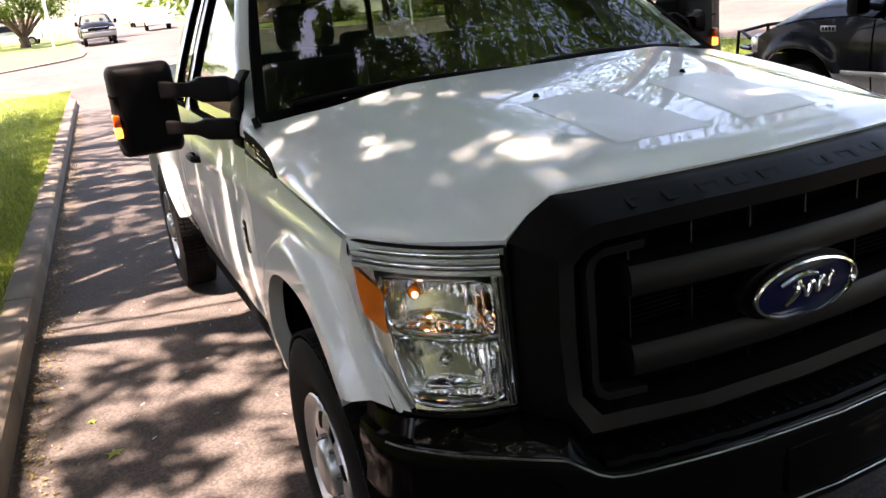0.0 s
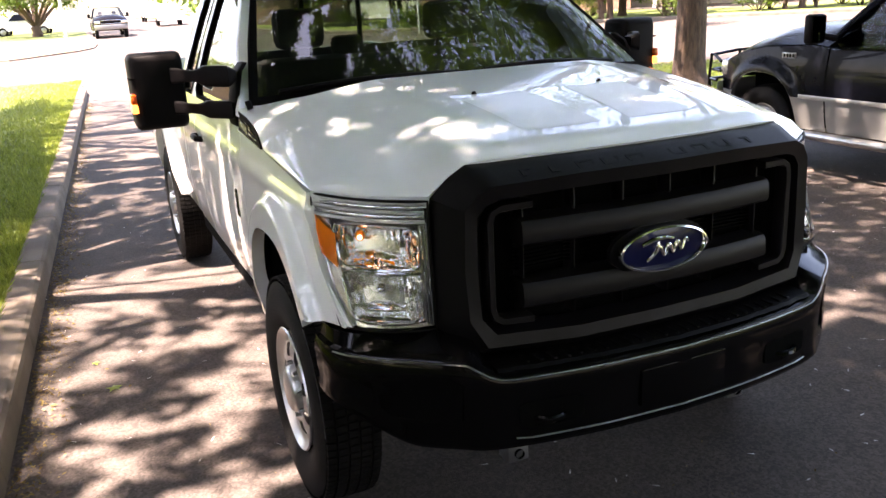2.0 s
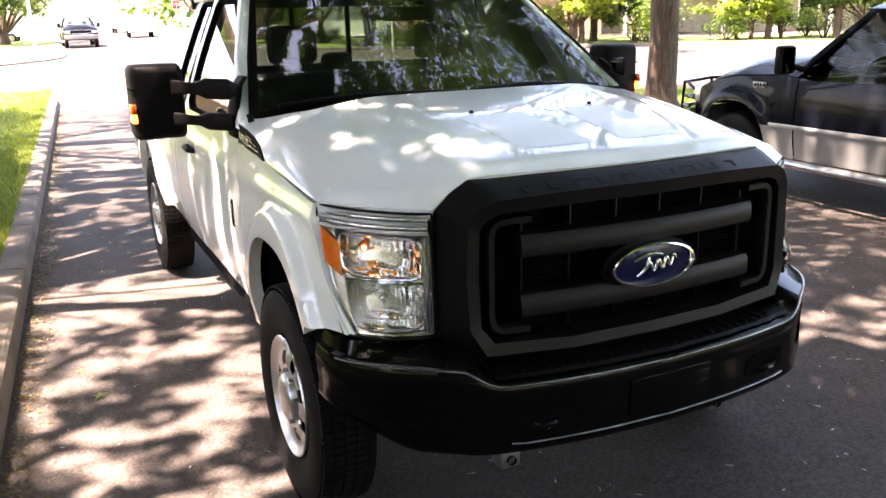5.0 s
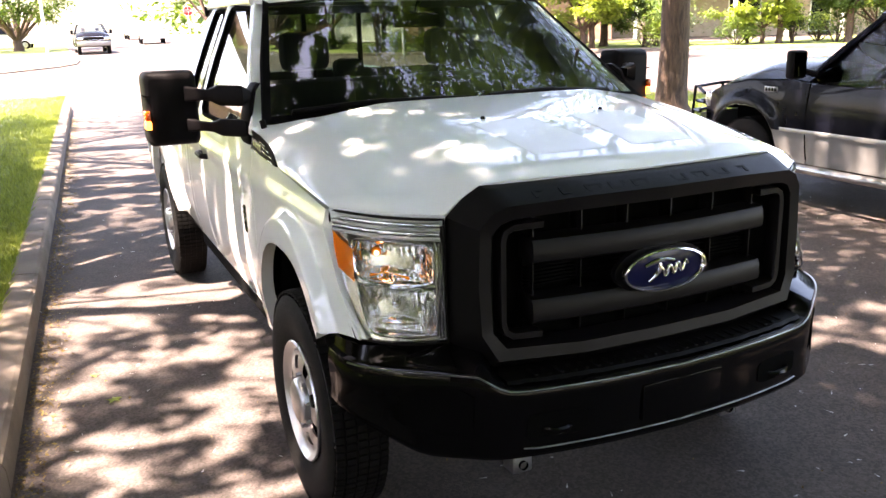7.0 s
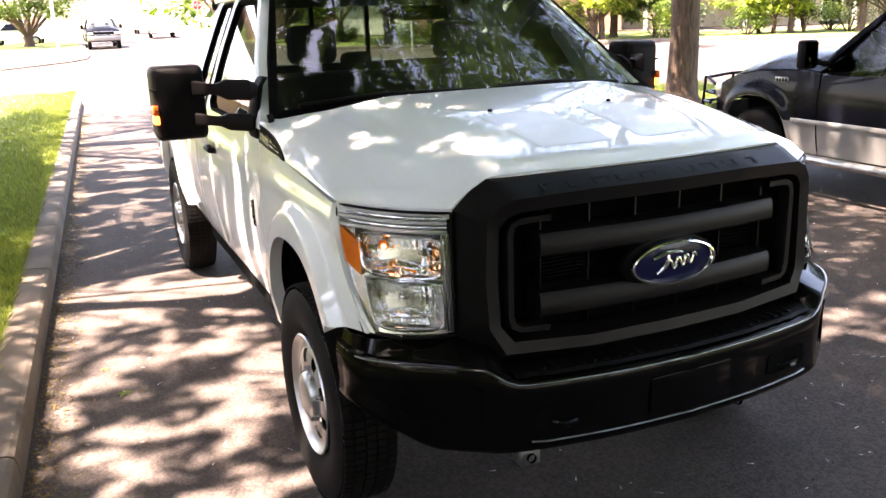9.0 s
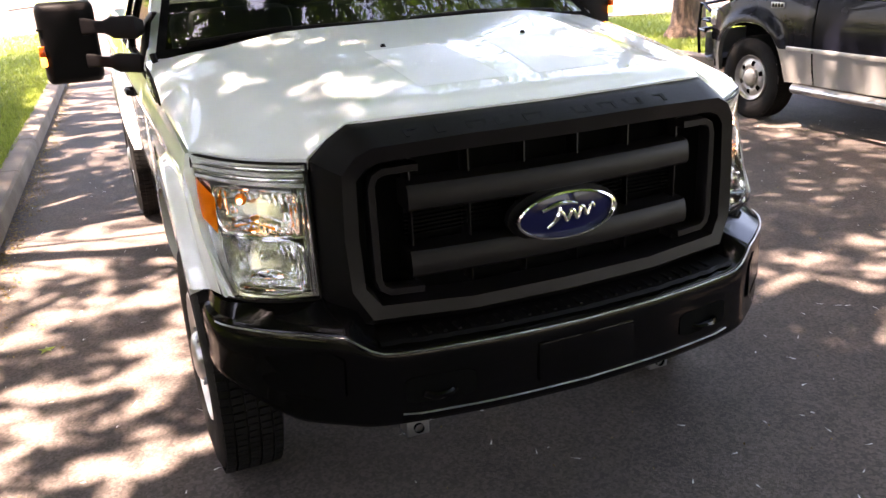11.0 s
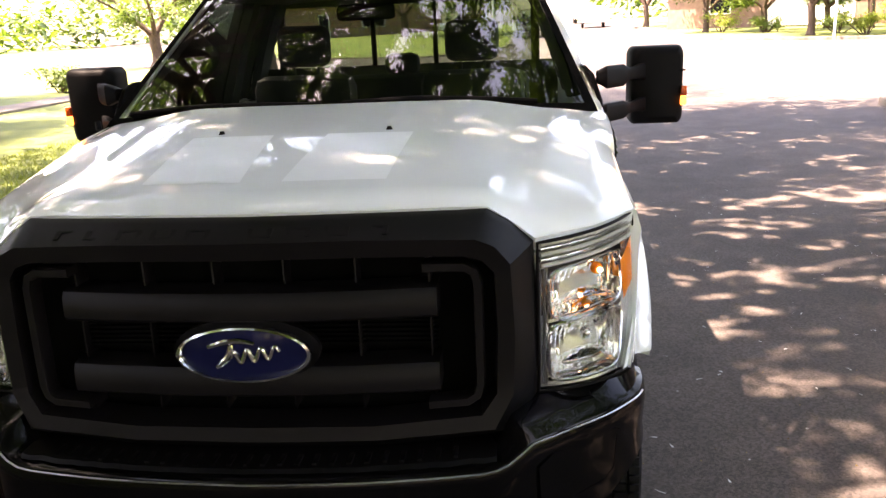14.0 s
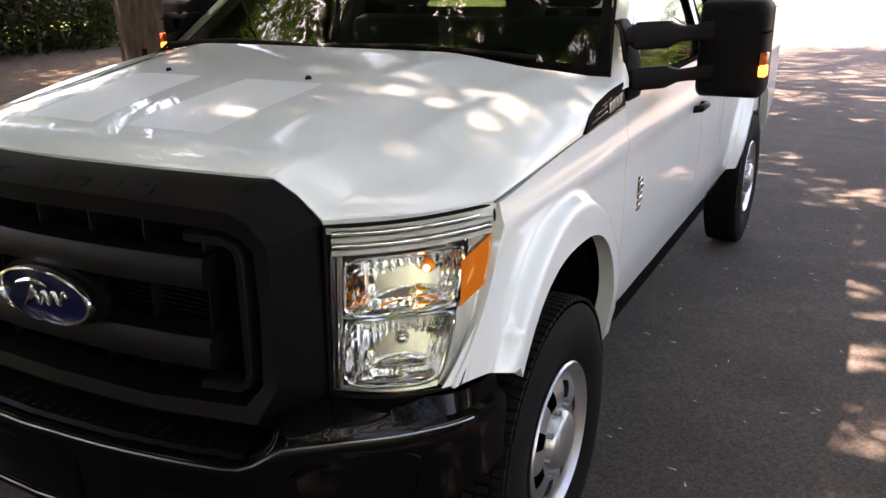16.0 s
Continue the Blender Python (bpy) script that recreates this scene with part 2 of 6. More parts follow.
def lathe(bm, profile, seg=48, m=None, closed=False):
    """Turn (axial, radius) pairs round the x axis."""
    m = m or Matrix()
    rings = []
    for ax, r in profile:
        rings.append([bm.verts.new(m @ Vector((ax, r * math.cos(k), r * math.sin(k)))) for k in (2 * math.pi * j / seg for j in range(seg))])
    if closed:
        rings.append(rings[0])
    for a, b in zip(rings, rings[1:]):
        for j in range(seg):
            bm.faces.new([a[j], a[(j + 1) % seg], b[(j + 1) % seg], b[j]])


def curve_at(pts, s):
    """A point on a smooth curve through (s, value...) rows."""
    pts = list(pts)
    if s <= pts[0][0]:
        return Vector(pts[0][1:])
    for i in range(len(pts) - 1):
        if s <= pts[i + 1][0]:
            break
    s0, s1 = pts[i][0], pts[i + 1][0]
    u = min(1.0, (s - s0) / (s1 - s0))
    p1, p2 = Vector(pts[i][1:]), Vector(pts[i + 1][1:])
    slope = (p2 - p1) / (s1 - s0)
    m1 = (p2 - Vector(pts[i - 1][1:])) / (s1 - pts[i - 1][0]) if i else slope
    m2 = (Vector(pts[i + 2][1:]) - p1) / (pts[i + 2][0] - s0) if i + 2 < len(pts) else slope
    h = s1 - s0
    return (2 * u**3 - 3 * u**2 + 1) * p1 + (u**3 - 2 * u**2 + u) * h * m1 + (3 * u**2 - 2 * u**3) * p2 + (u**3 - u**2) * h * m2


def lerp_at(pts, s):
    """A point on the broken line through (s, value...) rows."""
    if s <= pts[0][0]:
        return Vector(pts[0][1:]) if len(pts[0]) > 2 else pts[0][1]
    for a, b in zip(pts, pts[1:]):
        if s <= b[0]:
            u = (s - a[0]) / (b[0] - a[0])
            if len(a) == 2:
                return a[1] + (b[1] - a[1]) * u
            return Vector(a[1:]).lerp(Vector(b[1:]), u)
    return Vector(pts[-1][1:]) if len(pts[-1]) > 2 else pts[-1][1]


def spread(a, b, n):
    return [a + (b - a) * i / n for i in range(n + 1)]


def ease(x):
    x = max(0.0, min(1.0, x))
    return x * x * (3 - 2 * x)


def rounded(w, h, r, seg=5):
    """A rounded rectangle round the origin, as 2D points."""
    out = []
    for cx, cy, a0 in ((w - r, h - r, 0), (-w + r, h - r, 90), (-w + r, -h + r, 180), (w - r, -h + r, 270)):
        for k in range(seg + 1):
            a = radians(a0 + 90 * k / seg)
            out.append((cx + r * math.cos(a), cy + r * math.sin(a)))
    return out

# ---- setting ----
def rise(x, y):
    """The height of the ground: level street, then a gentle rise past the crossing."""
    s = 0.64 * x + 0.77 * y - 17
    return 0.02 * max(0.0, min(s, 60.0))


def ground_sheet():
    bm = bmesh.new()
    xs = [-900, -300, -120, -60, -30, -15, -8, 0, 8, 15, 30, 45, 60, 120, 300, 900]
    ys = [-900, -200, -60, -20, 0, 10, 16, 22, 28, 34, 40, 50, 60, 75, 90, 120, 200, 400, 900]
    sheet(bm, [[(x, y, rise(x, y)) for x in xs] for y in ys])
    return tagged(part("ground", bm, ASPHALT, smooth=False), "grey worn asphalt street under dappled tree shade", "ground", kind="structure")


ground_sheet()


def kerb_x(y):
    return -2.147 + 0.047 * y


def far_kerb_x(y):
    return 6.30 + 0.05 * y


def slab(name, outline, top, mat, label, category, drop=0.25, kind="structure"):
    """A lawn or walk: a flat raised polygon with sides, lying on the rise of the ground."""
    bm = bmesh.new()
    up = [bm.verts.new((x, y, rise(x, y) + top)) for x, y in outline]
    dn = [bm.verts.new((x, y, rise(x, y) + top - drop)) for x, y in outline]
    n = len(outline)
    bm.faces.new(up)
    for i in range(n):
        bm.faces.new([up[i], up[(i + 1) % n], dn[(i + 1) % n], dn[i]])
    bmesh.ops.triangulate(bm, faces=[fc for fc in bm.faces if len(fc.verts) > 4])
    return tagged(part(name, bm, mat, smooth=False), label, category, kind=kind)


KW = 0.20  # width of the kerb's top
# Kerb lines: along the street, then round the corner into the crossing street.
NEAR_LINE = [(kerb_x(y), y) for y in (-30, -18, -9, -3, 0, 3, 6, 9, 12, 15, 18, 20.5)] + [(-1.35, 22.2), (-1.9, 24.2), (-3.0, 26.4), (-5.5, 29.2), (-12, 35.0), (-40, 58)]
FAR_LINE = [(far_kerb_x(y), y) for y in (-30, -18, -9, -3, 0, 3, 5, 7, 9, 11, 13)] + [(7.15, 14.2), (7.8, 14.9), (9.0, 14.6), (12, 12.2), (20, 5.5), (50, -20)]
ISLAND_LINE = [(0.6, 90), (0.35, 60), (0.2, 47), (-0.1, 43.5), (-0.9, 41.6), (-2.1, 40.2), (-3.7, 38.4), (-9, 41.5), (-40, 67)]
CORNER_LINE = [(9.5, 95), (9.2, 60), (9.3, 46), (9.8, 41), (11.0, 38.6), (12.6, 36.8), (25, 26), (60, -4)]


def offset_line(line, d):
    """The line moved sideways: to its left for positive d."""
    out = []
    for i, p in enumerate(line):
        a, b = Vector(line[max(i - 1, 0)]), Vector(line[min(i + 1, len(line) - 1)])
        t = (b - a).normalized()
        out.append((p[0] - d * t.y, p[1] + d * t.x))
    return out


def kerb(name, line, side, label, gap=0.008, step=1.5, near=(-6, 24), high=1.0):
    """A run of kerb stones with joints; side is +1 where the lawn lies left of the line."""
    root = tagged(new(name), label, "kerb", kind="structure")
    pts = [Vector(p) for p in line]
    stones = []
    for a, b in zip(pts, pts[1:]):
        n = max(1, round((b - a).length / step)) if near[0] < (a.y + b.y) / 2 < near[1] else 1
        stones += [(a.lerp(b, i / n), a.lerp(b, (i + 1) / n)) for i in range(n)]
    for a, b in stones:
        d = (b - a).normalized()
        w = Vector((-d.y, d.x)) * side
        a, b = a + d * gap / 2, b - d * gap / 2
        bm = bmesh.new()
        lean = random.uniform(-0.004, 0.004)
        prof = [(0.0, -0.12), (0.012, 0.10 * high + lean), (0.022, 0.128 * high + lean), (0.045, 0.142 * high + lean), (KW, 0.148 * high + lean), (KW, -0.12)]
        rings = []
        for q in (a, b):
            z = rise(q.x, q.y)
            rings.append([bm.verts.new((q.x + w.x * u, q.y + w.y * u, z + h)) for u, h in prof])
        for i in range(len(prof)):
            j = (i + 1) % len(prof)
            bm.faces.new([rings[0][i], rings[0][j], rings[1][j], rings[1][i]])
        bm.faces.new(rings[0]), bm.faces.new(rings[1])
        part("kerb_stone", bm, CONCRETE, root, smooth=False)
    return root


near_in = offset_line(NEAR_LINE, KW)
far_in = offset_line(FAR_LINE, -KW)
isl_in = offset_line(ISLAND_LINE, -KW)
cor_in = offset_line(CORNER_LINE, KW)
slab("lawn_1", near_in + [(-60, 58), (-60, -30)], 0.13, TURF, "sunlit green lawn behind the kerb, dappled with shade", "lawn")
slab("lawn_2", far_in + [(50, -30)], 0.13, TURF, "green grass verge across the street with a tree", "lawn")
slab("lawn_3", isl_in + [(-90, 67), (-90, 140), (0, 140)], 0.065, TURF, "sunlit lawn past the crossing", "lawn")
slab("lawn_4", cor_in + [(120, -4), (120, 140), (9.5, 140)], 0.12, TURF, "sunlit corner lawn before the brick houses", "lawn")
kerb("kerb_1", NEAR_LINE, 1, "weathered pale concrete kerb with leaf litter in its gutter")
kerb("kerb_2", FAR_LINE, -1, "weathered stained concrete kerb across the street")
kerb("kerb_3", ISLAND_LINE, -1, "pale concrete kerb past the crossing", step=6, high=0.55)
kerb("kerb_4", CORNER_LINE, 1, "pale concrete kerb of the far corner", step=6)

# ---- the white pickup truck ----
TYRE_R, AX_F, AX_R = 0.43, 0.875, 4.475
ARCH = {"f": (0.885, 0.44, 0.50, 1.04), "r": (AX_R, 0.47, 0.50, 1.03)}


def arch_z(y):
    """The lower edge of the body side: the sill, or the wheel arch above it."""
    z = 0.56 if y < 3.3 else 0.60
    for cy, half, base, top in ARCH.values():
        u = (y - cy) / half
        if abs(u) < 1:
            z = max(z, base + (top - base) * (1 - abs(u) ** 2.6) ** (1 / 2.2))
    return z


def side_x(y, z):
    """How far the body side stands from the middle."""
    x = 0.992 - 0.018 * ((z - 1.02) / 0.35) ** 2 - 0.02 * ease((0.78 - z) / 0.25)
    x += 0.012 * math.exp(-(((z - 1.20) / 0.035) ** 2))
    x -= 0.05 * ease((0.55 - y) / 0.35) ** 1.5
    for cy, half, base, top in ARCH.values():
        dy, dz = (y - cy) / (half + 0.02), (z - 0.47) / (top - 0.45)
        r = math.hypot(dy, dz)
        x += 0.046 * ease((1.215 - r) / 0.085) * (1 if z > 0.45 else 0)
    return x


BELT = [(0.29, 0.872), (0.335, 0.93), (0.395, 1.03), (0.44, 1.13), (0.458, 1.18), (0.464, 1.258), (0.75, 1.283), (1.06, 1.306), (1.40, 1.335), (1.50, 1.36), (2.6, 1.375), (3.30, 1.385), (3.31, 1.455), (5.60, 1.465)]


def side_panel(y0, y1, sgn, top=None):
    """A panel of the body side between two cuts, folded inwards at its edges."""
    ys = spread(y0, y1, max(8, int((y1 - y0) / 0.014)))
    for b in (0.258, 0.464, 0.4665):
        if y0 < b < y1:
            ys.append(b)
    rows = []
    for y in sorted(ys):
        lo, hi = arch_z(y), lerp_at(BELT, y) if top is None else top
        lo = min(lo, hi - 0.004) if y > 0.5 else min(max(lo, 0.866 - 0.02 * ease((y - 0.3) / 0.2)), hi - 0.003)
        zs = [lo + (hi - lo) * k for k in [0, 0.03] + spread(0.06, 0.94, 26) + [0.97, 1.0]]
        row = [(sgn * (side_x(y, z)), y, z) for z in zs]
        row.insert(0, (sgn * (side_x(y, lo) - 0.05), y, lo + 0.012))
        row.append((sgn * (side_x(y, hi) - 0.03), y, hi - 0.004))
        rows.append(row)
    bm = bmesh.new()
    first = [(sgn * (abs(p[0]) - 0.03), p[1] + 0.002, p[2]) for p in rows[0]]
    last = [(sgn * (abs(p[0]) - 0.03), p[1] - 0.002, p[2]) for p in rows[-1]]
    sheet(bm, [first] + rows + [last])
    return bm


HOOD_FRONT = [(0, 0, 0.095, 1.352), (0.3, 0.30, 0.11, 1.351), (0.52, 0.52, 0.15, 1.347), (0.58, 0.585, 0.168, 1.342), (0.64, 0.64, 0.18, 1.305), (0.70, 0.70, 0.178, 1.258), (0.85, 0.86, 0.292, 1.262), (1.0, 0.968, 0.452, 1.262)]
HOOD_SOFT = [(0, 0, 0.095, 1.352), (0.3, 0.315, 0.115, 1.350), (0.52, 0.54, 0.158, 1.335), (0.70, 0.71, 0.215, 1.285), (0.85, 0.86, 0.292, 1.262), (1.0, 0.968, 0.452, 1.262)]
HOOD_REAR = [(0, 0, 1.15, 1.503), (0.3, 0.34, 1.16, 1.502), (0.52, 0.59, 1.178, 1.494), (0.70, 0.79, 1.215, 1.462), (0.85, 0.915, 1.30, 1.440), (1.0, 0.99, 1.40, 1.405)]
HOOD_BOW = [(0, 0.008), (0.3, 0.006), (0.52, 0.003), (0.58, 0.002), (0.64, 0.010), (0.70, 0.02), (0.85, 0.016), (1.0, -0.042)]


HOOD_EDGE = [(0.452, 1.264), (0.75, 1.288), (1.03, 1.311), (1.052, 1.336), (1.08, 1.364), (1.135, 1.385), (1.253, 1.407), (1.40, 1.418)]


def hood_point(s, t):
    """The bonnet's skin: s from the middle to the side, t from front to rear, with a shoulder that rolls down to the seam."""
    if s > 0.85:
        a, k = hood_point(0.85, t), (s - 0.85) / 0.15 * math.pi / 2
        y = 0.452 + 0.948 * t
        e = Vector((0.972 + 0.02 * t, y, lerp_at(HOOD_EDGE, y)))
        q = math.sin(k)
        return Vector((a.x + (e.x - a.x) * q, a.y + (e.y - a.y) * q, a.z + (e.z - a.z) * (0.35 * q + 0.65 * (1 - math.cos(k)))))
    a, b = lerp_at(HOOD_FRONT, s), curve_at(HOOD_REAR, s)
    a = a.lerp(curve_at(HOOD_SOFT, s), ease(t / 0.3))
    p = a.lerp(b, t)
    p.z += lerp_at(HOOD_BOW, s) * math.sin(math.pi * t) + 0.02 * ease(t / 0.06) - 0.02 * t
    dome = ease((0.58 - s) / 0.16) * ease(t / 0.35)
    p.z += 0.010 * dome
    p.z += 0.006 * math.exp(-(((s - 0.70 - 0.03 * t) / 0.055) ** 2)) * ease(t / 0.2) * (1 - 0.4 * t)
    return p


def hood():
    bm = bmesh.new()
    ss = sorted(set([round(x, 4) for x in spread(0, 1, 60)]))
    ts = [0, 0.004, 0.015, 0.03, 0.06] + spread(0.1, 0.96, 46) + [0.97, 0.99, 1.0]
    rows = []
    for t in ts:
        half = [hood_point(s, t) for s in ss]
        rows.append([(-p.x, p.y, p.z) for p in reversed(half[1:])] + [tuple(p) for p in half])
    front = [(x, y + 0.012, z - 0.035) for x, y, z in rows[0]]
    rear = [(x, y + 0.002, z - 0.03) for x, y, z in rows[-1]]
    sheet(bm, [front] + rows + [rear])
    return bm


def ring_loops(bm, loops):
    """Skin between closed loops of equal count."""
    vs = [[bm.verts.new(p) for p in lp] for lp in loops]
    for a, b in zip(vs, vs[1:]):
        n = len(a)
        for i in range(n):
            bm.faces.new([a[i], a[(i + 1) % n], b[(i + 1) % n], b[i]])


def loop_of(xz, ys):
    return [(x, y, z) for (x, z), y in zip(xz, ys)]


G0 = loop_of([(0, 1.345), (0.30, 1.345), (0.585, 1.338), (0.64, 1.302), (0.695, 1.252), (0.70, 1.05), (0.70, 0.86), (0.64, 0.775), (0.3, 0.765), (0, 0.765)], [0.098, 0.113, 0.168, 0.178, 0.18, 0.17, 0.158, 0.12, 0.06, 0.05])
G0B = loop_of([(0, 1.338), (0.30, 1.338), (0.578, 1.330), (0.632, 1.296), (0.686, 1.247), (0.691, 1.05), (0.691, 0.86), (0.634, 0.785), (0.3, 0.772), (0, 0.772)], [0.055, 0.07, 0.13, 0.145, 0.15, 0.142, 0.13, 0.085, 0.03, 0.02])
G1 = loop_of([(0, 1.305), (0.30, 1.305), (0.56, 1.293), (0.605, 1.272), (0.640, 1.226), (0.648, 1.05), (0.642, 0.90), (0.595, 0.815), (0.3, 0.80), (0, 0.80)], [-0.01, 0.002, 0.04, 0.05, 0.062, 0.062, 0.055, 0.035, 0.003, -0.008])
G2 = loop_of([(0, 1.262), (0.30, 1.262), (0.535, 1.252), (0.575, 1.237), (0.602, 1.205), (0.607, 1.05), (0.602, 0.90), (0.565, 0.85), (0.3, 0.835), (0, 0.835)], [-0.002, 0.01, 0.045, 0.055, 0.064, 0.064, 0.058, 0.04, 0.01, 0.0])


def resample(loops):
    """Give loops the same count: sample each segment of each loop in equal steps."""
    counts = []
    for i in range(len(loops[0]) - 1):
        counts.append(max(max(2, round((Vector(lp[i + 1]) - Vector(lp[i])).length / 0.04)) for lp in loops))
    out = []
    for lp in loops:
        fine = []
        for i, n in enumerate(counts):
            a, b = Vector(lp[i]), Vector(lp[i + 1])
            fine += [a.lerp(b, k / n) for k in range(n)]
        fine.append(Vector(lp[-1]))
        out.append([tuple(p) for p in fine] + [(-p.x, p.y, p.z) for p in reversed(fine[1:-1])])
    return out


def moved(lp, dy, k=1.0):
    return [(x * k, y + dy, 1.05 + (z - 1.05) * k) for x, y, z in lp]


def bar_y(x):
    return 0.05 - 0.035 * (1 - (x / 0.47) ** 2)


def grille_bar(z0, z1):
    bm = bmesh.new()
    rows = []
    for x in spread(-0.465, 0.465, 24):
        y = bar_y(x)
        prof = [(0.09, z0 + 0.012), (0.012, z0 + 0.004), (0.002, z0 + 0.012), (0.0, z0 + 0.03), (0.004, z1 - 0.018), (0.012, z1 - 0.005), (0.03, z1), (0.09, z1)]
        rows.append([(x, y + dy, z) for dy, z in prof])
    sheet(bm, rows)
    bm.faces.new([bm.verts.new(p) for p in rows[0]])
    bm.faces.new([bm.verts.new(p) for p in rows[-1]])
    return bm


def swept(bm, pts, w, d):
    """A flat bar of width w and depth d along a broken line in the x-z plane."""
    pts = [Vector(p) for p in pts]
    rings = []
    for i, p in enumerate(pts):
        t = (pts[min(i + 1, len(pts) - 1)] - pts[max(i - 1, 0)])
        t.y = 0
        t.normalize()
        nrm = Vector((-t.z, 0, t.x)) * w / 2
        rings.append([bm.verts.new(q) for q in (p + nrm + Vector((0, 0.004, 0)), p + nrm * 0.8, p - nrm * 0.8, p - nrm + Vector((0, 0.004, 0)), p - nrm + Vector((0, d, 0)), p + nrm + Vector((0, d, 0)))])
    for a, b in zip(rings, rings[1:]):
        for i in range(6):
            bm.faces.new([a[i], a[(i + 1) % 6], b[(i + 1) % 6], b[i]])
    bm.faces.new(rings[0]), bm.faces.new(rings[-1])


def ellipse_dome(bm, cx, cz, y, a, b, height, seg=56, rings=5):
    """A shallow dome over an ellipse, facing the street end (-y)."""
    vs = []
    for k in range(rings + 1):
        f = 1 - k / rings
        yy = y - height * (1 - f * f)
        if k == rings:
            tip = bm.verts.new((cx, y - height, cz))
        else:
            vs.append([bm.verts.new((cx + a * f * math.cos(q), yy, cz + b * f * math.sin(q))) for q in (2 * math.pi * j / seg for j in range(seg))])
    back = [bm.verts.new((v.co.x, y + 0.02, v.co.z)) for v in vs[0]]
    for r, s in zip([back] + vs, vs):
        for j in range(seg):
            bm.faces.new([r[j], r[(j + 1) % seg], s[(j + 1) % seg], s[j]])
    for j in range(seg):
        bm.faces.new([vs[-1][j], vs[-1][(j + 1) % seg], tip])


def badge(parent):
    cz = 1.030
    bm = bmesh.new()
    ellipse_dome(bm, 0, cz, 0.022, 0.182, 0.083, 0.012)
    plate = part("badge", bm, PLASTIC, parent, "oval blue badge with a chrome rim")
    bm = bmesh.new()
    seg = 64
    prof = [(1.0, 0.012), (1.005, 0.0), (0.985, -0.008), (0.945, -0.010), (0.91, -0.004), (0.90, 0.006)]
    rings = [[bm.verts.new((0.167 * k * math.cos(q), dy, cz + 0.0715 * (k if k > 0.98 else k - 0.035) * math.sin(q))) for q in (2 * math.pi * j / seg for j in range(seg))] for k, dy in prof]
    for a, b in zip(rings, rings[1:]):
        for j in range(seg):
            bm.faces.new([a[j], a[(j + 1) % seg], b[(j + 1) % seg], b[j]])
    part("badge_rim", bm, CHROME, plate)
    bm = bmesh.new()
    ellipse_dome(bm, 0, cz, 0.004, 0.1515, 0.0625, 0.009)
    part("badge_field", bm, BADGEBLUE, plate)
    # a plain bright swash and a wavy ribbon in place of the lettering
    def ribbon(run, width):
        pts = [(x, 0.001 - 0.0085 * (1 - (x / 0.152) ** 2 - (z / 0.063) ** 2), cz + z) for x, z in run]
        n = len(pts) - 1
        bm = bmesh.new()
        tube(bm, pts, [width * (0.5 + 0.5 * math.sin(math.pi * min(1.0, 0.15 + 0.8 * k / n))) for k in range(n + 1)], 8)
        part("badge_ribbon", bm, CHROME, plate)

    ribbon([(-0.085 + 0.115 * k, 0.020 + 0.016 * math.sin(2.6 * k)) for k in spread(0, 1, 14)], 0.0085)
    ribbon([(-0.028 - 0.040 * k + 0.012 * math.sin(3.1 * k), 0.026 - 0.058 * k) for k in spread(0, 1, 12)], 0.0088)
    ribbon([(-0.030 + 0.118 * k, -0.006 + 0.014 * k + 0.0145 * math.sin(22.0 * k)) for k in spread(0, 1, 60)], 0.0068)


BUMP_TOP = [(0, 0.752), (0.56, 0.752), (0.615, 0.757), (0.685, 0.804), (0.80, 0.808), (0.93, 0.803), (1.01, 0.795)]
BUMP_FRONT = [(0, -0.112), (0.3, -0.094), (0.60, -0.042), (0.72, 0.025), (0.84, 0.12), (0.92, 0.205), (0.975, 0.29), (1.0, 0.375), (1.005, 0.46)]


def bumper_path():
    """Half of the bumper's run in plan: x, y of the face, and its outward direction."""
    pts = []
    for k in spread(0, 1, 48):
        s = k * (len(BUMP_FRONT) - 1)
        p = curve_at([(i, *q) for i, q in enumerate(BUMP_FRONT)], s)
        pts.append(p)
    return pts


def bumper():
    half = bumper_path()
    rows = []
    for i, p in enumerate(half):
        q = half[min(i + 1, len(half) - 1)] - half[max(i - 1, 0)]
        nrm = Vector((q.y, -q.x)).normalized()
        top = lerp_at(BUMP_TOP, p.x)
        end = ease((p.x - 0.80) / 0.22)
        low = 0.515 + 0.085 * end
        inn = 0.03 + 0.07 * (1 - end)
        up = 0.012 + 0.034 * ease((p.x - 0.64) / 0.06)
        prof = [(-inn - 0.08, top + up), (-inn, top + up), (-0.022, top + 0.004), (-0.006, top - 0.003), (0.0, top - 0.016), (0.003, top - 0.05), (0.0, top - 0.09),
                (-0.004, low + 0.06), (0.0, low + 0.035), (0.0, low + 0.018), (-0.010, low + 0.004), (-0.03, low), (-0.09, low + 0.004)]
        rows.append([(p.x + nrm.x * d, p.y + nrm.y * d, z) for d, z in prof])
    full = [[(-x, y, z) for x, y, z in r] for r in reversed(rows[1:])] + rows
    bm = bmesh.new()
    sheet(bm, full)
    return bm


def face_point(x, z, out=0.0):
    """A point on the bumper's face at a given side place."""
    best = min(bumper_path(), key=lambda p: abs(p.x - abs(x)))
    return Vector((x, best.y - out, z))


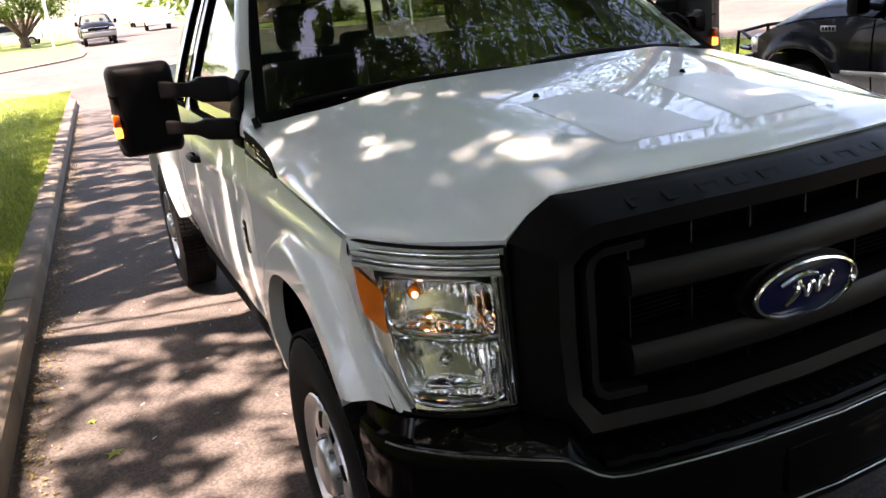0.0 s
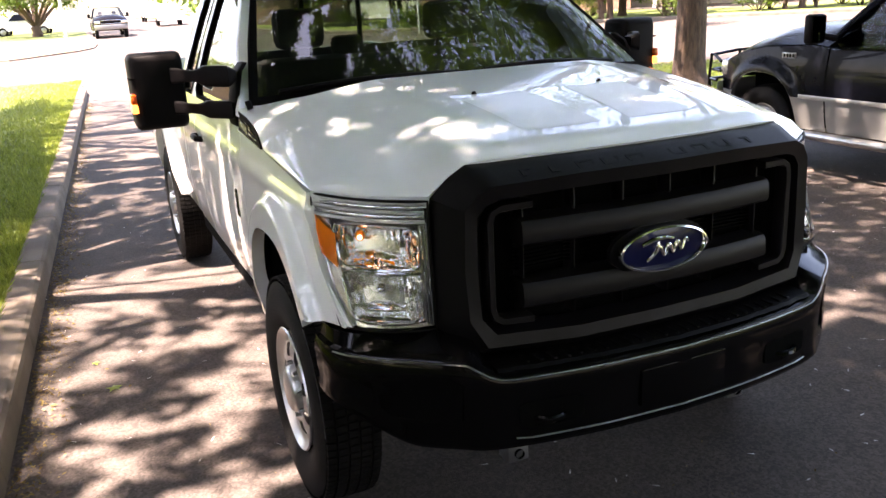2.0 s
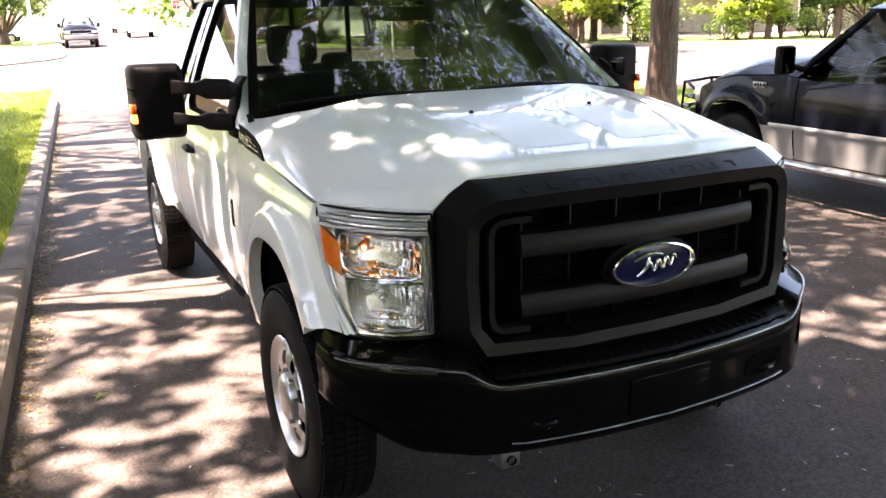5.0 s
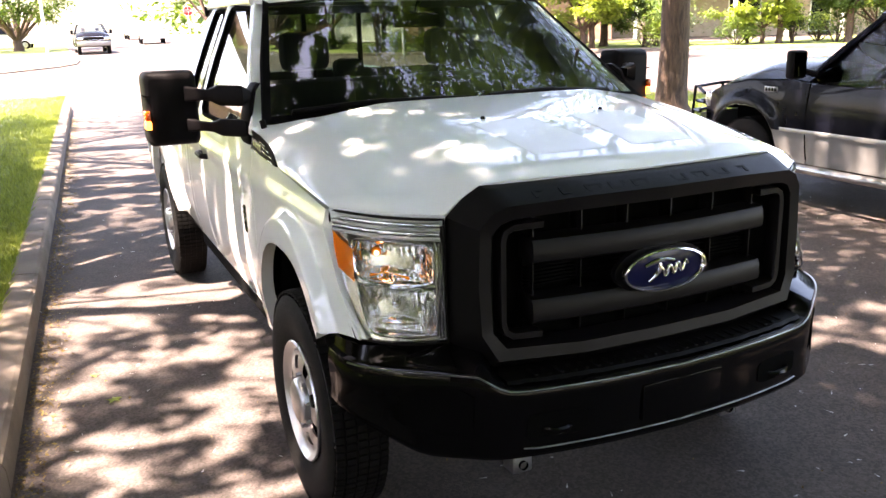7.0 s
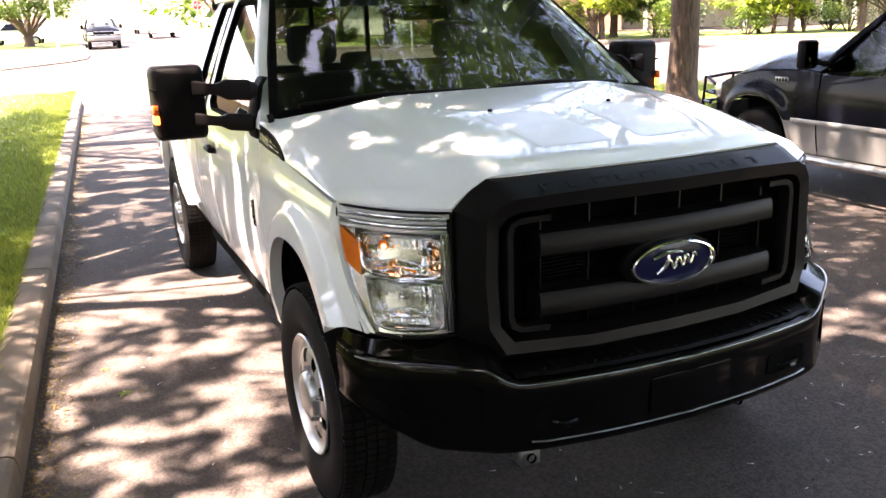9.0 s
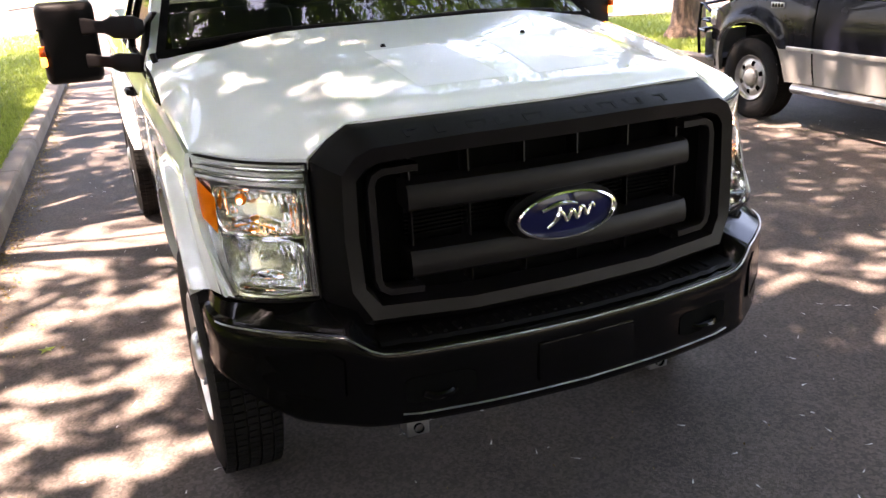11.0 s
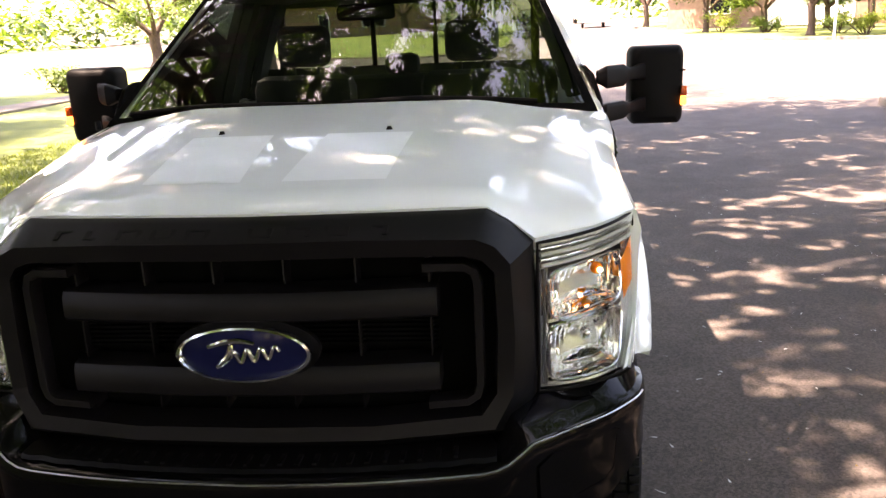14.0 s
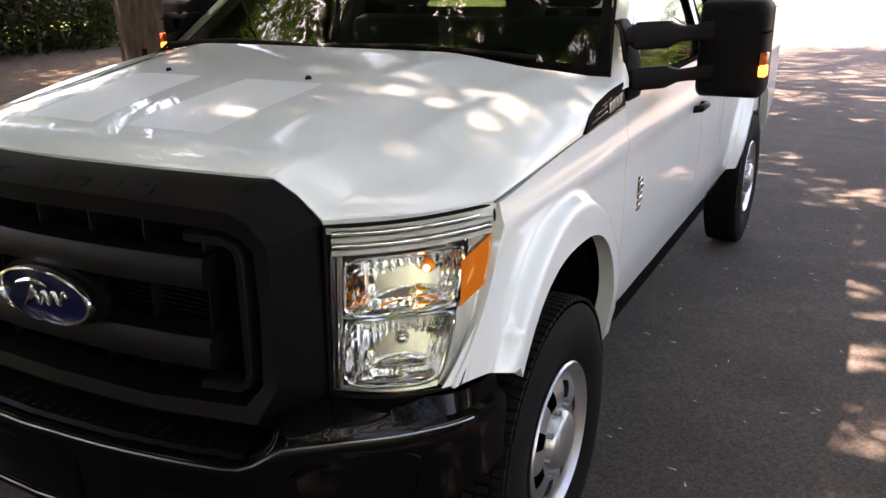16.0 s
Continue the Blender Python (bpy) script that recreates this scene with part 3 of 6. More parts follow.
def lamp_point(u, v, d=0.0):
    """The headlamp's outer skin: u from the grille outwards, v from the bottom up, d inwards."""
    zi, zo = 0.858 + 0.388 * v, 0.868 + 0.388 * v
    a = Vector((0.706, 0.160 + 0.012 * v, zi))
    o = lerp_at([(0, 0.955, 0.312), (0.35, 0.970, 0.385), (0.72, 0.976, 0.455), (0.8, 0.976, 0.468), (1.0, 0.968, 0.455)], v)
    b = Vector((o.x, o.y, zo))
    p = a.lerp(b, u)
    bow = 4 * u * (1 - u)
    p.x += 0.022 * bow
    p.y -= 0.030 * bow
    p.y += d
    p.x -= 0.35 * d
    return p


def lamp_sheet(us, vs, d, wave=None):
    rows = []
    for v in vs:
        rows.append([tuple(lamp_point(u, v, d + (wave(u, v) if wave else 0))) for u in us])
    bm = bmesh.new()
    sheet(bm, rows)
    return bm


def bowl(u0, u1, v0, v1, depth, flutes):
    """A fluted reflector bowl behind the lens, from its rim inwards."""
    def wave(u, v):
        a, b = (u - u0) / (u1 - u0), (v - v0) / (v1 - v0)
        edge = min(1, 7 * min(a, 1 - a, b, 1 - b))
        c = math.sin(math.pi * a) ** 0.8 * math.sin(math.pi * min(1.0, b + 0.08))
        w = flutes * a
        q = 2 * (w % 1.0) - 1
        rib = 0.0052 * (1 - q * q) * (1 + 0.25 * ((int(w) * 5) % 3 - 1))
        tier = 0.0035 * math.floor(2.6 * b + 0.3 * ((int(w) * 3) % 2))
        arch = 0.36 * math.sin(math.pi * min(1.0, max(0.0, (a - 0.08) / 0.84))) ** 0.6
        dome = ease((arch - b) / 0.06)
        wall_depth = depth * (0.55 * edge + 0.45 * c) - (rib + tier) * edge * ease((b - arch) / 0.05)
        shelf_depth = depth * (0.28 + 0.55 * (b / 0.36)) * edge
        return wall_depth * (1 - dome) + shelf_depth * dome
    return lamp_sheet(spread(u0, u1, 130), spread(v0, v1, 40), 0.012, wave)


def lamp_frame(u0, u1, v0, v1, d, r):
    """A rounded bright rim round a chamber."""
    uc, vc = (u0 + u1) / 2, (v0 + v1) / 2
    pts = []
    for a in spread(0, 2 * math.pi, 64):
        c, s = math.cos(a), math.sin(a)
        k = (abs(c) ** 6 + abs(s) ** 6) ** (-1 / 6)
        pts.append(tuple(lamp_point(uc + (u1 - u0) / 2 * c * k, vc + (v1 - v0) / 2 * s * k, d)))
    bm = bmesh.new()
    tube(bm, pts, r, 8, caps=False)
    return bm


def headlamp(truck, sgn):
    """One headlamp unit with its chambers, bulbs, amber corner and clear cover."""
    flip = Matrix.Diagonal((sgn, 1, 1, 1))

    def put(name, bm, mat, parent, label=""):
        bm.transform(flip)
        return part(name, bm, mat, parent, label)

    unit = put("headlamp", lamp_sheet(spread(0, 1, 24), spread(0, 1, 20), 0.075), SATIN, truck, "clear headlamp with an amber corner")
    put("upper_reflector", bowl(0.10, 0.78, 0.47, 0.785, 0.08, 13), REFLECTOR, unit)
    put("lower_reflector", bowl(0.10, 0.80, 0.055, 0.43, 0.08, 17), REFLECTOR, unit)
    put("chamber_rim", lamp_frame(0.09, 0.79, 0.46, 0.795, 0.012, 0.0045), CHROME, unit)
    put("chamber_rim", lamp_frame(0.09, 0.81, 0.045, 0.44, 0.012, 0.0045), CHROME, unit)
    for k in range(5):
        v = 0.822 + 0.036 * k
        bm = bmesh.new()
        tube(bm, [tuple(lamp_point(u, v + 0.015, 0.012 + 0.004 * (k % 2))) for u in spread(0.03, 0.97, 24)], 0.0062, 10)
        put("bright_louvre", bm, CHROME if k % 2 else BEZEL, unit)
    for u in (0.025, 0.058):
        bm = bmesh.new()
        tube(bm, [tuple(lamp_point(u, v, 0.010)) for v in spread(0.03, 0.82, 16)], 0.005, 8)
        put("bright_louvre", bm, CHROME, unit)
    bm = bmesh.new()
    sheet(bm, [[tuple(lamp_point(1, v) + Vector(q)) for q in ((-0.002, -0.002, 0), (0.007, 0.012, 0), (0.004, 0.07, 0))] for v in spread(0, 1, 20)])
    put("edge_panel", bm, WHITE, unit)
    for a, b, c, d in ((0.02, 0.085, 0.03, 0.83), (0.085, 0.80, 0.445, 0.465), (0.02, 0.80, 0.01, 0.045), (0.81, 0.99, 0.02, 0.83)):
        put("inner_trim", lamp_sheet(spread(a, b, 12), spread(c, d, 12), 0.016), SATIN, unit)
    amber = bmesh.new()
    sheet(amber, [[tuple(lamp_point(0.985 - (0.155 + 0.05 * b) * (1 - a), 0.445 + 0.10 * a + (0.26 + 0.04 * a) * b, 0.006)) for a in spread(0, 1, 10)] for b in spread(0, 1, 12)])
    put("amber_lens", amber, AMBER, unit, "amber side marker lens")
    corner = bmesh.new()
    rows = []
    for v in spread(0.0, 0.34, 10):
        u0 = 0.84 + 0.15 * (v / 0.34) ** 0.8
        rows.append([tuple(lamp_point(u, v, -0.001)) for u in spread(u0, 1.0, 8)])
    sheet(corner, rows)
    put("corner_panel", corner, WHITE, unit, "white painted corner piece")
    for uu, vv in ((0.56, 0.69), (0.45, 0.29)):
        bm = bmesh.new()
        p = lamp_point(uu, vv, 0.045)
        bmesh.ops.create_uvsphere(bm, u_segments=16, v_segments=10, radius=0.017, matrix=Matrix.Translation(p))
        put("bulb_cap", bm, AMBER if vv > 0.5 else CHROME, unit)
    bm = bmesh.new()
    bmesh.ops.create_uvsphere(bm, u_segments=12, v_segments=8, radius=0.008, matrix=Matrix.Translation(lamp_point(0.56, 0.69, 0.024)))
    put("bulb", bm, BULB, unit, "lit lamp bulb")
    # amber strip low in the upper chamber, painted as the bulb's reflection
    bm = lamp_sheet(spread(0.30, 0.66, 12), spread(0.485, 0.515, 3), 0.03, lambda u, v: 0.02 * math.sin((u - 0.3) / 0.36 * math.pi))
    put("amber_reflection", bm, AMBER, unit)
    cover = put("lens_cover", lamp_sheet(spread(0, 0.995, 30), spread(0, 1, 24), 0.0), LENS, unit, "clear plastic cover")
    cover.visible_shadow = False
    bm = bmesh.new()
    edge = [lamp_point(u, 0, 0.003) for u in spread(1, 0, 14)] + [lamp_point(0, v, 0.003) for v in spread(0, 1, 14)][1:] + [lamp_point(u, 1, 0.003) for u in spread(0, 1, 14)][1:] + [lamp_point(1, v, 0.003) for v in spread(1, 0, 14)][1:]
    tube(bm, [tuple(p) for p in edge], 0.0045, 8, caps=False)
    put("seal", bm, PLASTIC, unit)


def tyre_mesh():
    """A tyre about the x axis with a rounded section and blocks of tread."""
    bm = bmesh.new()
    R, w = TYRE_R, 0.135
    prof = [(-0.085, 0.222), (-0.105, 0.236), (-0.128, 0.29), (-0.136, 0.34), (-0.130, 0.38), (-0.115, 0.408), (-0.10, 0.416), (0.10, 0.416), (0.115, 0.408), (0.130, 0.38), (0.136, 0.34), (0.128, 0.29), (0.110, 0.242), (0.085, 0.222)]
    half = [p for p in prof if p[0] < 0 and p[1] < 0.41]
    lathe(bm, half, 72)
    lathe(bm, [(-x, r) for x, r in reversed(half)], 72)
    # the tread: one closed band with raised blocks and zigzag grooves
    n, rows = 92, []
    xs = [(-0.115, 0), (-0.114, 1)]
    for x0, x1 in ((-0.114, -0.078), (-0.07, -0.028), (-0.02, 0.02), (0.028, 0.07), (0.078, 0.114)):
        xs += [(x0 - 0.001, 0), (x0, 1), (x1, 1), (x1 + 0.001, 0)]
    xs = [(-0.115, 0)] + xs[2:] + [(0.115, 0)]
    pitch = 2 * math.pi / n
    for x, high in xs:
        zig = 0.5 * pitch * abs(((x / 0.05) % 2) - 1)
        row = []
        for k in range(n):
            for f, up in ((0.0, 0), (0.05, 1), (0.80, 1), (0.85, 0)):
                a = k * pitch + f * pitch + zig
                rr = (R - 0.10 * max(0.0, abs(x) - 0.09)) if high and up else 0.419 - 0.05 * max(0.0, abs(x) - 0.09)
                row.append((x, rr * math.cos(a), rr * math.sin(a)))
        rows.append(row + [row[0]])
    sheet(bm, rows)
    bm.transform(Matrix.Diagonal((0.84, 1, 1, 1)))
    return bm


def disc_mesh(holes=8):
    """A pressed steel wheel face with round hand holes and a domed hub."""
    bm = bmesh.new()
    seg = 96
    prof = [(0.098, 0.252), (0.104, 0.247), (0.096, 0.238), (0.088, 0.228), (0.080, 0.216), (0.078, 0.204), (0.084, 0.187), (0.090, 0.170), (0.093, 0.150), (0.093, 0.133), (0.092, 0.124), (0.086, 0.116), (0.086, 0.098), (0.108, 0.092), (0.118, 0.080), (0.124, 0.05), (0.126, 0.0001)]
    rings = [[bm.verts.new((ax, r * math.cos(k), r * math.sin(k))) for k in (2 * math.pi * j / seg for j in range(seg))] for ax, r in prof]
    for i, (a, b) in enumerate(zip(rings, rings[1:])):
        for j in range(seg):
            if prof[i][1] <= 0.187 and prof[i + 1][1] >= 0.127 and (j % (seg // holes)) in range(3, 8):
                continue
            bm.faces.new([a[j], a[(j + 1) % seg], b[(j + 1) % seg], b[j]])
    lathe(bm, [(0.096, 0.238), (0.0, 0.222), (-0.09, 0.235), (-0.10, 0.25)], 64)
    bm.transform(Matrix.Diagonal((1.0, 0.935, 0.935, 1)))
    return bm


def lug_mesh():
    bm = bmesh.new()
    bmesh.ops.create_cone(bm, cap_ends=True, segments=6, radius1=0.010, radius2=0.008, depth=0.024, matrix=Matrix.Translation((0.094, 0, 0.101)) @ pose(0, 0, 0, 0, 90, 0))
    return bm


def wheel(parent, x, y, sgn, holes=8, rim=None, steer=0.0, kind="wheel", r=TYRE_R):
    """A wheel under a vehicle: tyre, steel disc, hub, lug nuts."""
    root = new(kind)
    root.parent = parent
    root.matrix_local = pose(x, y, r, 0, 0, steer + (0 if sgn > 0 else 180)) @ Matrix.Diagonal((1, r / TYRE_R, r / TYRE_R, 1))
    part("tyre", tyre_mesh(), RUBBER, root, sharp=50)
    disc = part("rim", disc_mesh(holes), rim or WHEELSTEEL, root, sharp=35)
    for k in range(8):
        ob = part("lug_nut", lug_mesh(), STEEL, root)
        ob.matrix_local = pose(0, 0, 0, 45 * k + 12, 0, 0)
    bm = bmesh.new()
    lathe(bm, [(0.03, 0.225), (0.02, 0.10), (0.02, 0.0001)], 32)
    part("brake_disc", bm, VOID, root)
    return root


def mirror_arm(z0, z1, sgn):
    bm = bmesh.new()
    pts = [(0.965, 1.52), (1.00, 1.50), (1.03, 1.54), (1.075, 1.60), (1.09, 1.615), (1.105, 1.65), (1.13, 1.70), (1.15, 1.75), (1.19, 1.80)]
    rows = []
    for x, y in pts:
        k = (x - 1.0) / 0.19
        h = (z1 - z0) / 2 * (1.30 - 0.55 * ease((k - 0.40) / 0.14) + 0.35 * ease((k - 0.7) / 0.2))
        h *= 0.55 if k < 0 else 1.0
        zc, w = (z0 + z1) / 2, 0.035 - 0.012 * k
        rows.append([(sgn * x, y + w * c, zc + h * s) for c, s in rounded(1, 1, 0.45, 3)])
    sheet(bm, [r + [r[0]] for r in rows])
    return bm


def tow_mirror(truck, sgn):
    """A tall towing mirror: shell, two arms, amber lamp, base plate and glass."""
    bm = bmesh.new()
    rows = []
    for y, k in ((1.765, 0.80), (1.772, 0.90), (1.79, 0.965), (1.83, 1.0), (1.90, 1.0), (1.94, 0.985)):
        rows.append([(sgn * (1.239 + 0.112 * k * c), y + 0.03 * abs(c) ** 3 * (1 if c * 1 > 0 else 0.4), 1.485 + 0.162 * k * s) for c, s in rounded(1, 1, 0.22, 6)])
    sheet(bm, [r + [r[0]] for r in rows])
    bm.faces.new([bm.verts.new(p) for p in rows[0]])
    bm.faces.new([bm.verts.new((x, y - 0.012, z)) for x, y, z in rows[-1]])
    bmesh.ops.remove_doubles(bm, verts=bm.verts, dist=0.0005)
    shell = part("side_mirror", bm, PLASTIC, truck, "tall black towing mirror with an amber lamp", sharp=50)
    bm = bmesh.new()
    box(bm, (-0.1145, -0.006, -0.003), (0.1145, 0.11, 0.003), 0.001)
    ob = part("shell_seam", bm, VOID, shell)
    ob.location = (sgn * 1.239, 1.80, 1.545)
    bm = bmesh.new()
    rows = [[(sgn * (1.237 + 0.093 * c), 1.943, 1.485 + 0.148 * s) for c, s in rounded(1, 1, 0.2, 5)]]
    bm.faces.new([bm.verts.new(p) for p in rows[0]])
    part("mirror_glass", bm, CHROME, shell, smooth=False)
    for z0, z1 in ((1.515, 1.580), (1.385, 1.440)):
        part("mirror_arm", mirror_arm(z0, z1, sgn), PLASTIC, shell)
    bm = bmesh.new()
    rows = [[(sgn * x, y, z) for x, y in ((xo - 0.02, y0), (xo - 0.006, y0), (xo, y0 + 0.01), (xo, y1), (xo - 0.02, y1))] for z, xo, y0, y1 in ((1.345, 0.99, 1.465, 1.60), (1.36, 0.996, 1.46, 1.60), (1.46, 0.985, 1.475, 1.61), (1.56, 0.955, 1.51, 1.63), (1.592, 0.925, 1.54, 1.64))]
    sheet(bm, [r + [r[0]] for r in rows])
    bm.faces.new([bm.verts.new(p) for p in rows[-1]])
    bm.faces.new([bm.verts.new(p) for p in rows[0]])
    part("mirror_base", bm, PLASTIC, shell)
    for z0, z1, mat, nm in ((1.440, 1.482, REDAMBER, "amber_lens"), (1.402, 1.438, AMBERGLOW, "amber_lamp")):
        bm = bmesh.new()
        box(bm, (1.335 if sgn > 0 else -1.359, 1.782, z0), (1.359 if sgn > 0 else -1.335, 1.85, z1), 0.005)
        part(nm, bm, mat, shell, "lit amber lamp" if mat is AMBERGLOW else "amber lens")
    return shell


# The greenhouse: base and top corners of its posts on one side.
A_BASE, A_TOP = Vector((0.990, 1.415, 1.395)), Vector((0.768, 2.14, 1.935))
WS_BASE, WS_TOP = Vector((0.950, 1.345, 1.430)), Vector((0.738, 2.06, 1.945))


def ws_point(u, v):
    """The windscreen: u across from -1 to 1, v from the bottom up."""
    p = WS_BASE.lerp(WS_TOP, v)
    back = 0.13 * (1 - u * u) * (1 - 0.25 * v)
    return Vector((p.x * u, p.y - back, p.z + 0.03 * (1 - u * u)))


def glass_side(y, z):
    """The slope of the side windows: x at a height."""
    return 0.978 - 0.215 * ((z - 1.37) / 0.57) ** 1.15 if z > 1.37 else 0.978


def post(bm, a, b, wa, wb, inward=0.05):
    """A roof post between two points, as a flat box with soft edges: w is its breadth along y."""
    a, b = Vector(a), Vector(b)
    sgn = 1 if a.x > 0 else -1
    rings = []
    for p, w in ((a, wa), (a.lerp(b, 0.5) + Vector((sgn * 0.012, 0, 0)), (wa + wb) / 2), (b, wb)):
        i = Vector((-sgn * inward, 0, 0))
        y = Vector((0, w / 2, 0))
        rings.append([bm.verts.new(q) for q in (p - y, p - y * 0.7 - i * 0.15, p + y * 0.7 - i * 0.15, p + y, p + y + i, p - y + i)])
    for r, s in zip(rings, rings[1:]):
        for k in range(6):
            bm.faces.new([r[k], r[(k + 1) % 6], s[(k + 1) % 6], s[k]])
    bm.faces.new(rings[0]), bm.faces.new(rings[-1])


def cab(truck):
    # windscreen, its black band and the cowl
    bm = bmesh.new()
    sheet(bm, [[tuple(ws_point(u, v)) for u in spread(-1, 1, 30)] for v in spread(0, 1, 16)])
    ws = part("windscreen", bm, GLASS, truck, "tinted windscreen that mirrors the trees")
    ws.visible_shadow = False
    bm = bmesh.new()
    for side in (-1, 1):
        sheet(bm, [[tuple(ws_point(side * u, v) + Vector((0, -0.003, 0.002))) for u in (0.972, 0.985, 1.008)] for v in spread(0, 1, 14)])
    sheet(bm, [[tuple(ws_point(u, v) + Vector((0, -0.003, 0.002))) for u in spread(-1, 1, 24)] for v in (0.0, 0.03, 0.06)])
    sheet(bm, [[tuple(ws_point(u, v) + Vector((0, 0.006, 0.004))) for u in spread(-1, 1, 24)] for v in (0.93, 0.97, 1.01)])
    part("glass_band", bm, VOID, ws)
    bm = bmesh.new()
    rows = []
    for u in spread(-1, 1, 30):
        p = ws_point(u, 0.01)
        q = lerp_at(HOOD_REAR, abs(u) * 0.92)
        q = Vector((math.copysign(q.x, u) if u else 0, q.y, q.z - 0.035))
        rows.append([tuple(p + Vector((0, 0.01, -0.004))), tuple(p.lerp(q, 0.5) + Vector((0, 0, -0.006))), tuple(q + Vector((0, -0.03, -0.012)))])
    sheet(bm, rows)
    part("cowl", bm, PLASTIC, truck, "black plastic wiper cowl")
    for x0, x1, z in ((-0.80, -0.06, 0.05), (0.02, 0.70, 0.05)):
        wiper = None
        for nm, r, dz in (("wiper_blade", 0.011, 0.0), ("wiper_arm", 0.010, 0.022)):
            bm = bmesh.new()
            pts = [tuple(ws_point(u / 0.9, 0.055 + 0.02 * math.sin((u - x0) / (x1 - x0) * 3.1)) + Vector((0, -0.014 - dz, 0.012 + dz * 0.3))) for u in spread(x0, x1 if nm == "wiper_blade" else (x0 + x1) / 2, 12)]
            tube(bm, pts, r, 8)
            wiper = part(nm, bm, PLASTIC, wiper or truck)
    # roof
    bm = bmesh.new()
    rows = []
    for y in [2.03, 2.08, 2.16] + spread(2.3, 3.12, 8) + [3.20, 3.26, 3.29]:
        f = ease((y - 2.0) / 0.25) * ease((3.34 - y) / 0.2)
        row = []
        for u in spread(-1, 1, 24):
            hw = 0.79 if y > 2.12 else 0.725 + 0.065 * (y - 2.03) / 0.09
            z = 1.945 + 0.055 * f * (1 - u ** 4) + 0.012 * f
            yy = y - (0.095 * (1 - u * u) if y < 2.2 else 0)
            row.append((hw * u, yy, z))
        rows.append(row)
    sheet(bm, rows, 0.02)
    part("roof", bm, WHITE, truck)
    bm = bmesh.new()
    sheet(bm, [[(0.74 * u, y, 1.915 + 0.03 * (1 - u * u)) for u in spread(-1, 1, 8)] for y in spread(2.1, 3.3, 6)])
    part("headliner", bm, CLOTH, truck)
    for sgn in (-1, 1):
        m = Vector((sgn, 1, 1))

        def at(y, z, d=0.0):
            return Vector((sgn * (glass_side(y, z) - d), y, z))
        bm = bmesh.new()
        post(bm, A_BASE * m, A_TOP * m, 0.075, 0.07, 0.036)
        part("front_post", bm, WHITE, truck)
        bm = bmesh.new()
        post(bm, at(2.745, 1.37), at(2.70, 1.94), 0.11, 0.09)
        part("middle_post", bm, WHITE, truck)
        bm = bmesh.new()
        post(bm, at(3.22, 1.37), at(3.17, 1.94), 0.13, 0.20)
        part("rear_post", bm, WHITE, truck)
        for lo, hi, wa, wb in (((2.745, 1.37), (2.70, 1.94), 0.12, 0.10), ((3.22, 1.37), (3.17, 1.94), 0.14, 0.21)):
            bm = bmesh.new()
            post(bm, at(*lo, 0.014), at(*hi, 0.014), wa + 0.012, wb + 0.012, 0.05)
            part("post_trim", bm, CLOTH, truck)
        bm = bmesh.new()
        post(bm, (A_BASE - Vector((0.04, -0.02, 0))) * m, (A_TOP - Vector((0.04, -0.02, 0))) * m, 0.085, 0.08, 0.012)
        part("post_trim", bm, CLOTH, truck)
        bm = bmesh.new()
        tube(bm, [at(2.12, 1.945, -0.004), at(2.6, 1.965, 0), at(3.24, 1.955, 0.0)], 0.03, 10)
        part("roof_rail", bm, WHITE, truck)
        # door panes
        bm = bmesh.new()
        rows = []
        for z in spread(1.36, 1.93, 8):
            k = (z - 1.36) / 0.57
            y0 = 1.46 + 0.70 * k
            rows.append([tuple(at(y, z, 0.012)) for y in spread(y0, 2.70 - 0.03 * k, 8)])
        sheet(bm, rows)
        g = part("side_window", bm, DOORGLASS, truck)
        g.visible_shadow = False
        bm = bmesh.new()
        rows = [[tuple(at(y, z, 0.012)) for y in spread(2.79 - 0.02 * (z - 1.36), 3.17, 6)] for z in spread(1.36, 1.93, 6)]
        sheet(bm, rows)
        g = part("side_window", bm, DOORGLASS, truck)
        g.visible_shadow = False
        for ring in ([(1.50, 1.375), (2.14, 1.915), (2.65, 1.92), (2.685, 1.375)], [(2.81, 1.375), (2.77, 1.915), (3.07, 1.915), (3.15, 1.375)]):
            bm = bmesh.new()
            pts = []
            n = len(ring)
            for i in range(n):
                a, b = ring[i], ring[(i + 1) % n]
                for k in spread(0.06, 0.94, 5):
                    pts.append(tuple(at(a[0] + (b[0] - a[0]) * k, a[1] + (b[1] - a[1]) * k, 0.004)))
            tube(bm, pts + [pts[0]], 0.011, 6, caps=False)
            part("window_seal", bm, VOID, truck)
        # body side panels
        front = part("fender", side_panel(0.292, 1.482, sgn), WHITE, truck)
        door = part("front_door", side_panel(1.487, 2.735, sgn), WHITE, truck)
        rear = part("rear_door", side_panel(2.745, 3.195, sgn), WHITE, truck)
        part("cab_corner", side_panel(3.202, 3.295, sgn), WHITE, truck)
        bed = part("bed_side", side_panel(3.32, 5.58, sgn), WHITE, truck)
        # handle
        bm = bmesh.new()
        tube(bm, [(sgn * 0.992, 2.53, 1.16), (sgn * 1.022, 2.545, 1.163), (sgn * 1.026, 2.60, 1.165), (sgn * 1.022, 2.675, 1.163), (sgn * 0.992, 2.69, 1.16)], 0.016, 10)
        part("door_handle", bm, PLASTIC, door, "black door handle")
        # vent at the rear of the fender
        bm = bmesh.new()
        vent = [(1.040, 1.311), (1.20, 1.320), (1.440, 1.330), (1.425, 1.362), (1.392, 1.416), (1.253, 1.405), (1.135, 1.383), (1.08, 1.362), (1.053, 1.334)]
        prism(bm, [(0, y, z) for y, z in vent], [Matrix.Translation((sgn * 0.965, 0, 0)), Matrix.Translation((sgn * 0.991, 0, 0))])
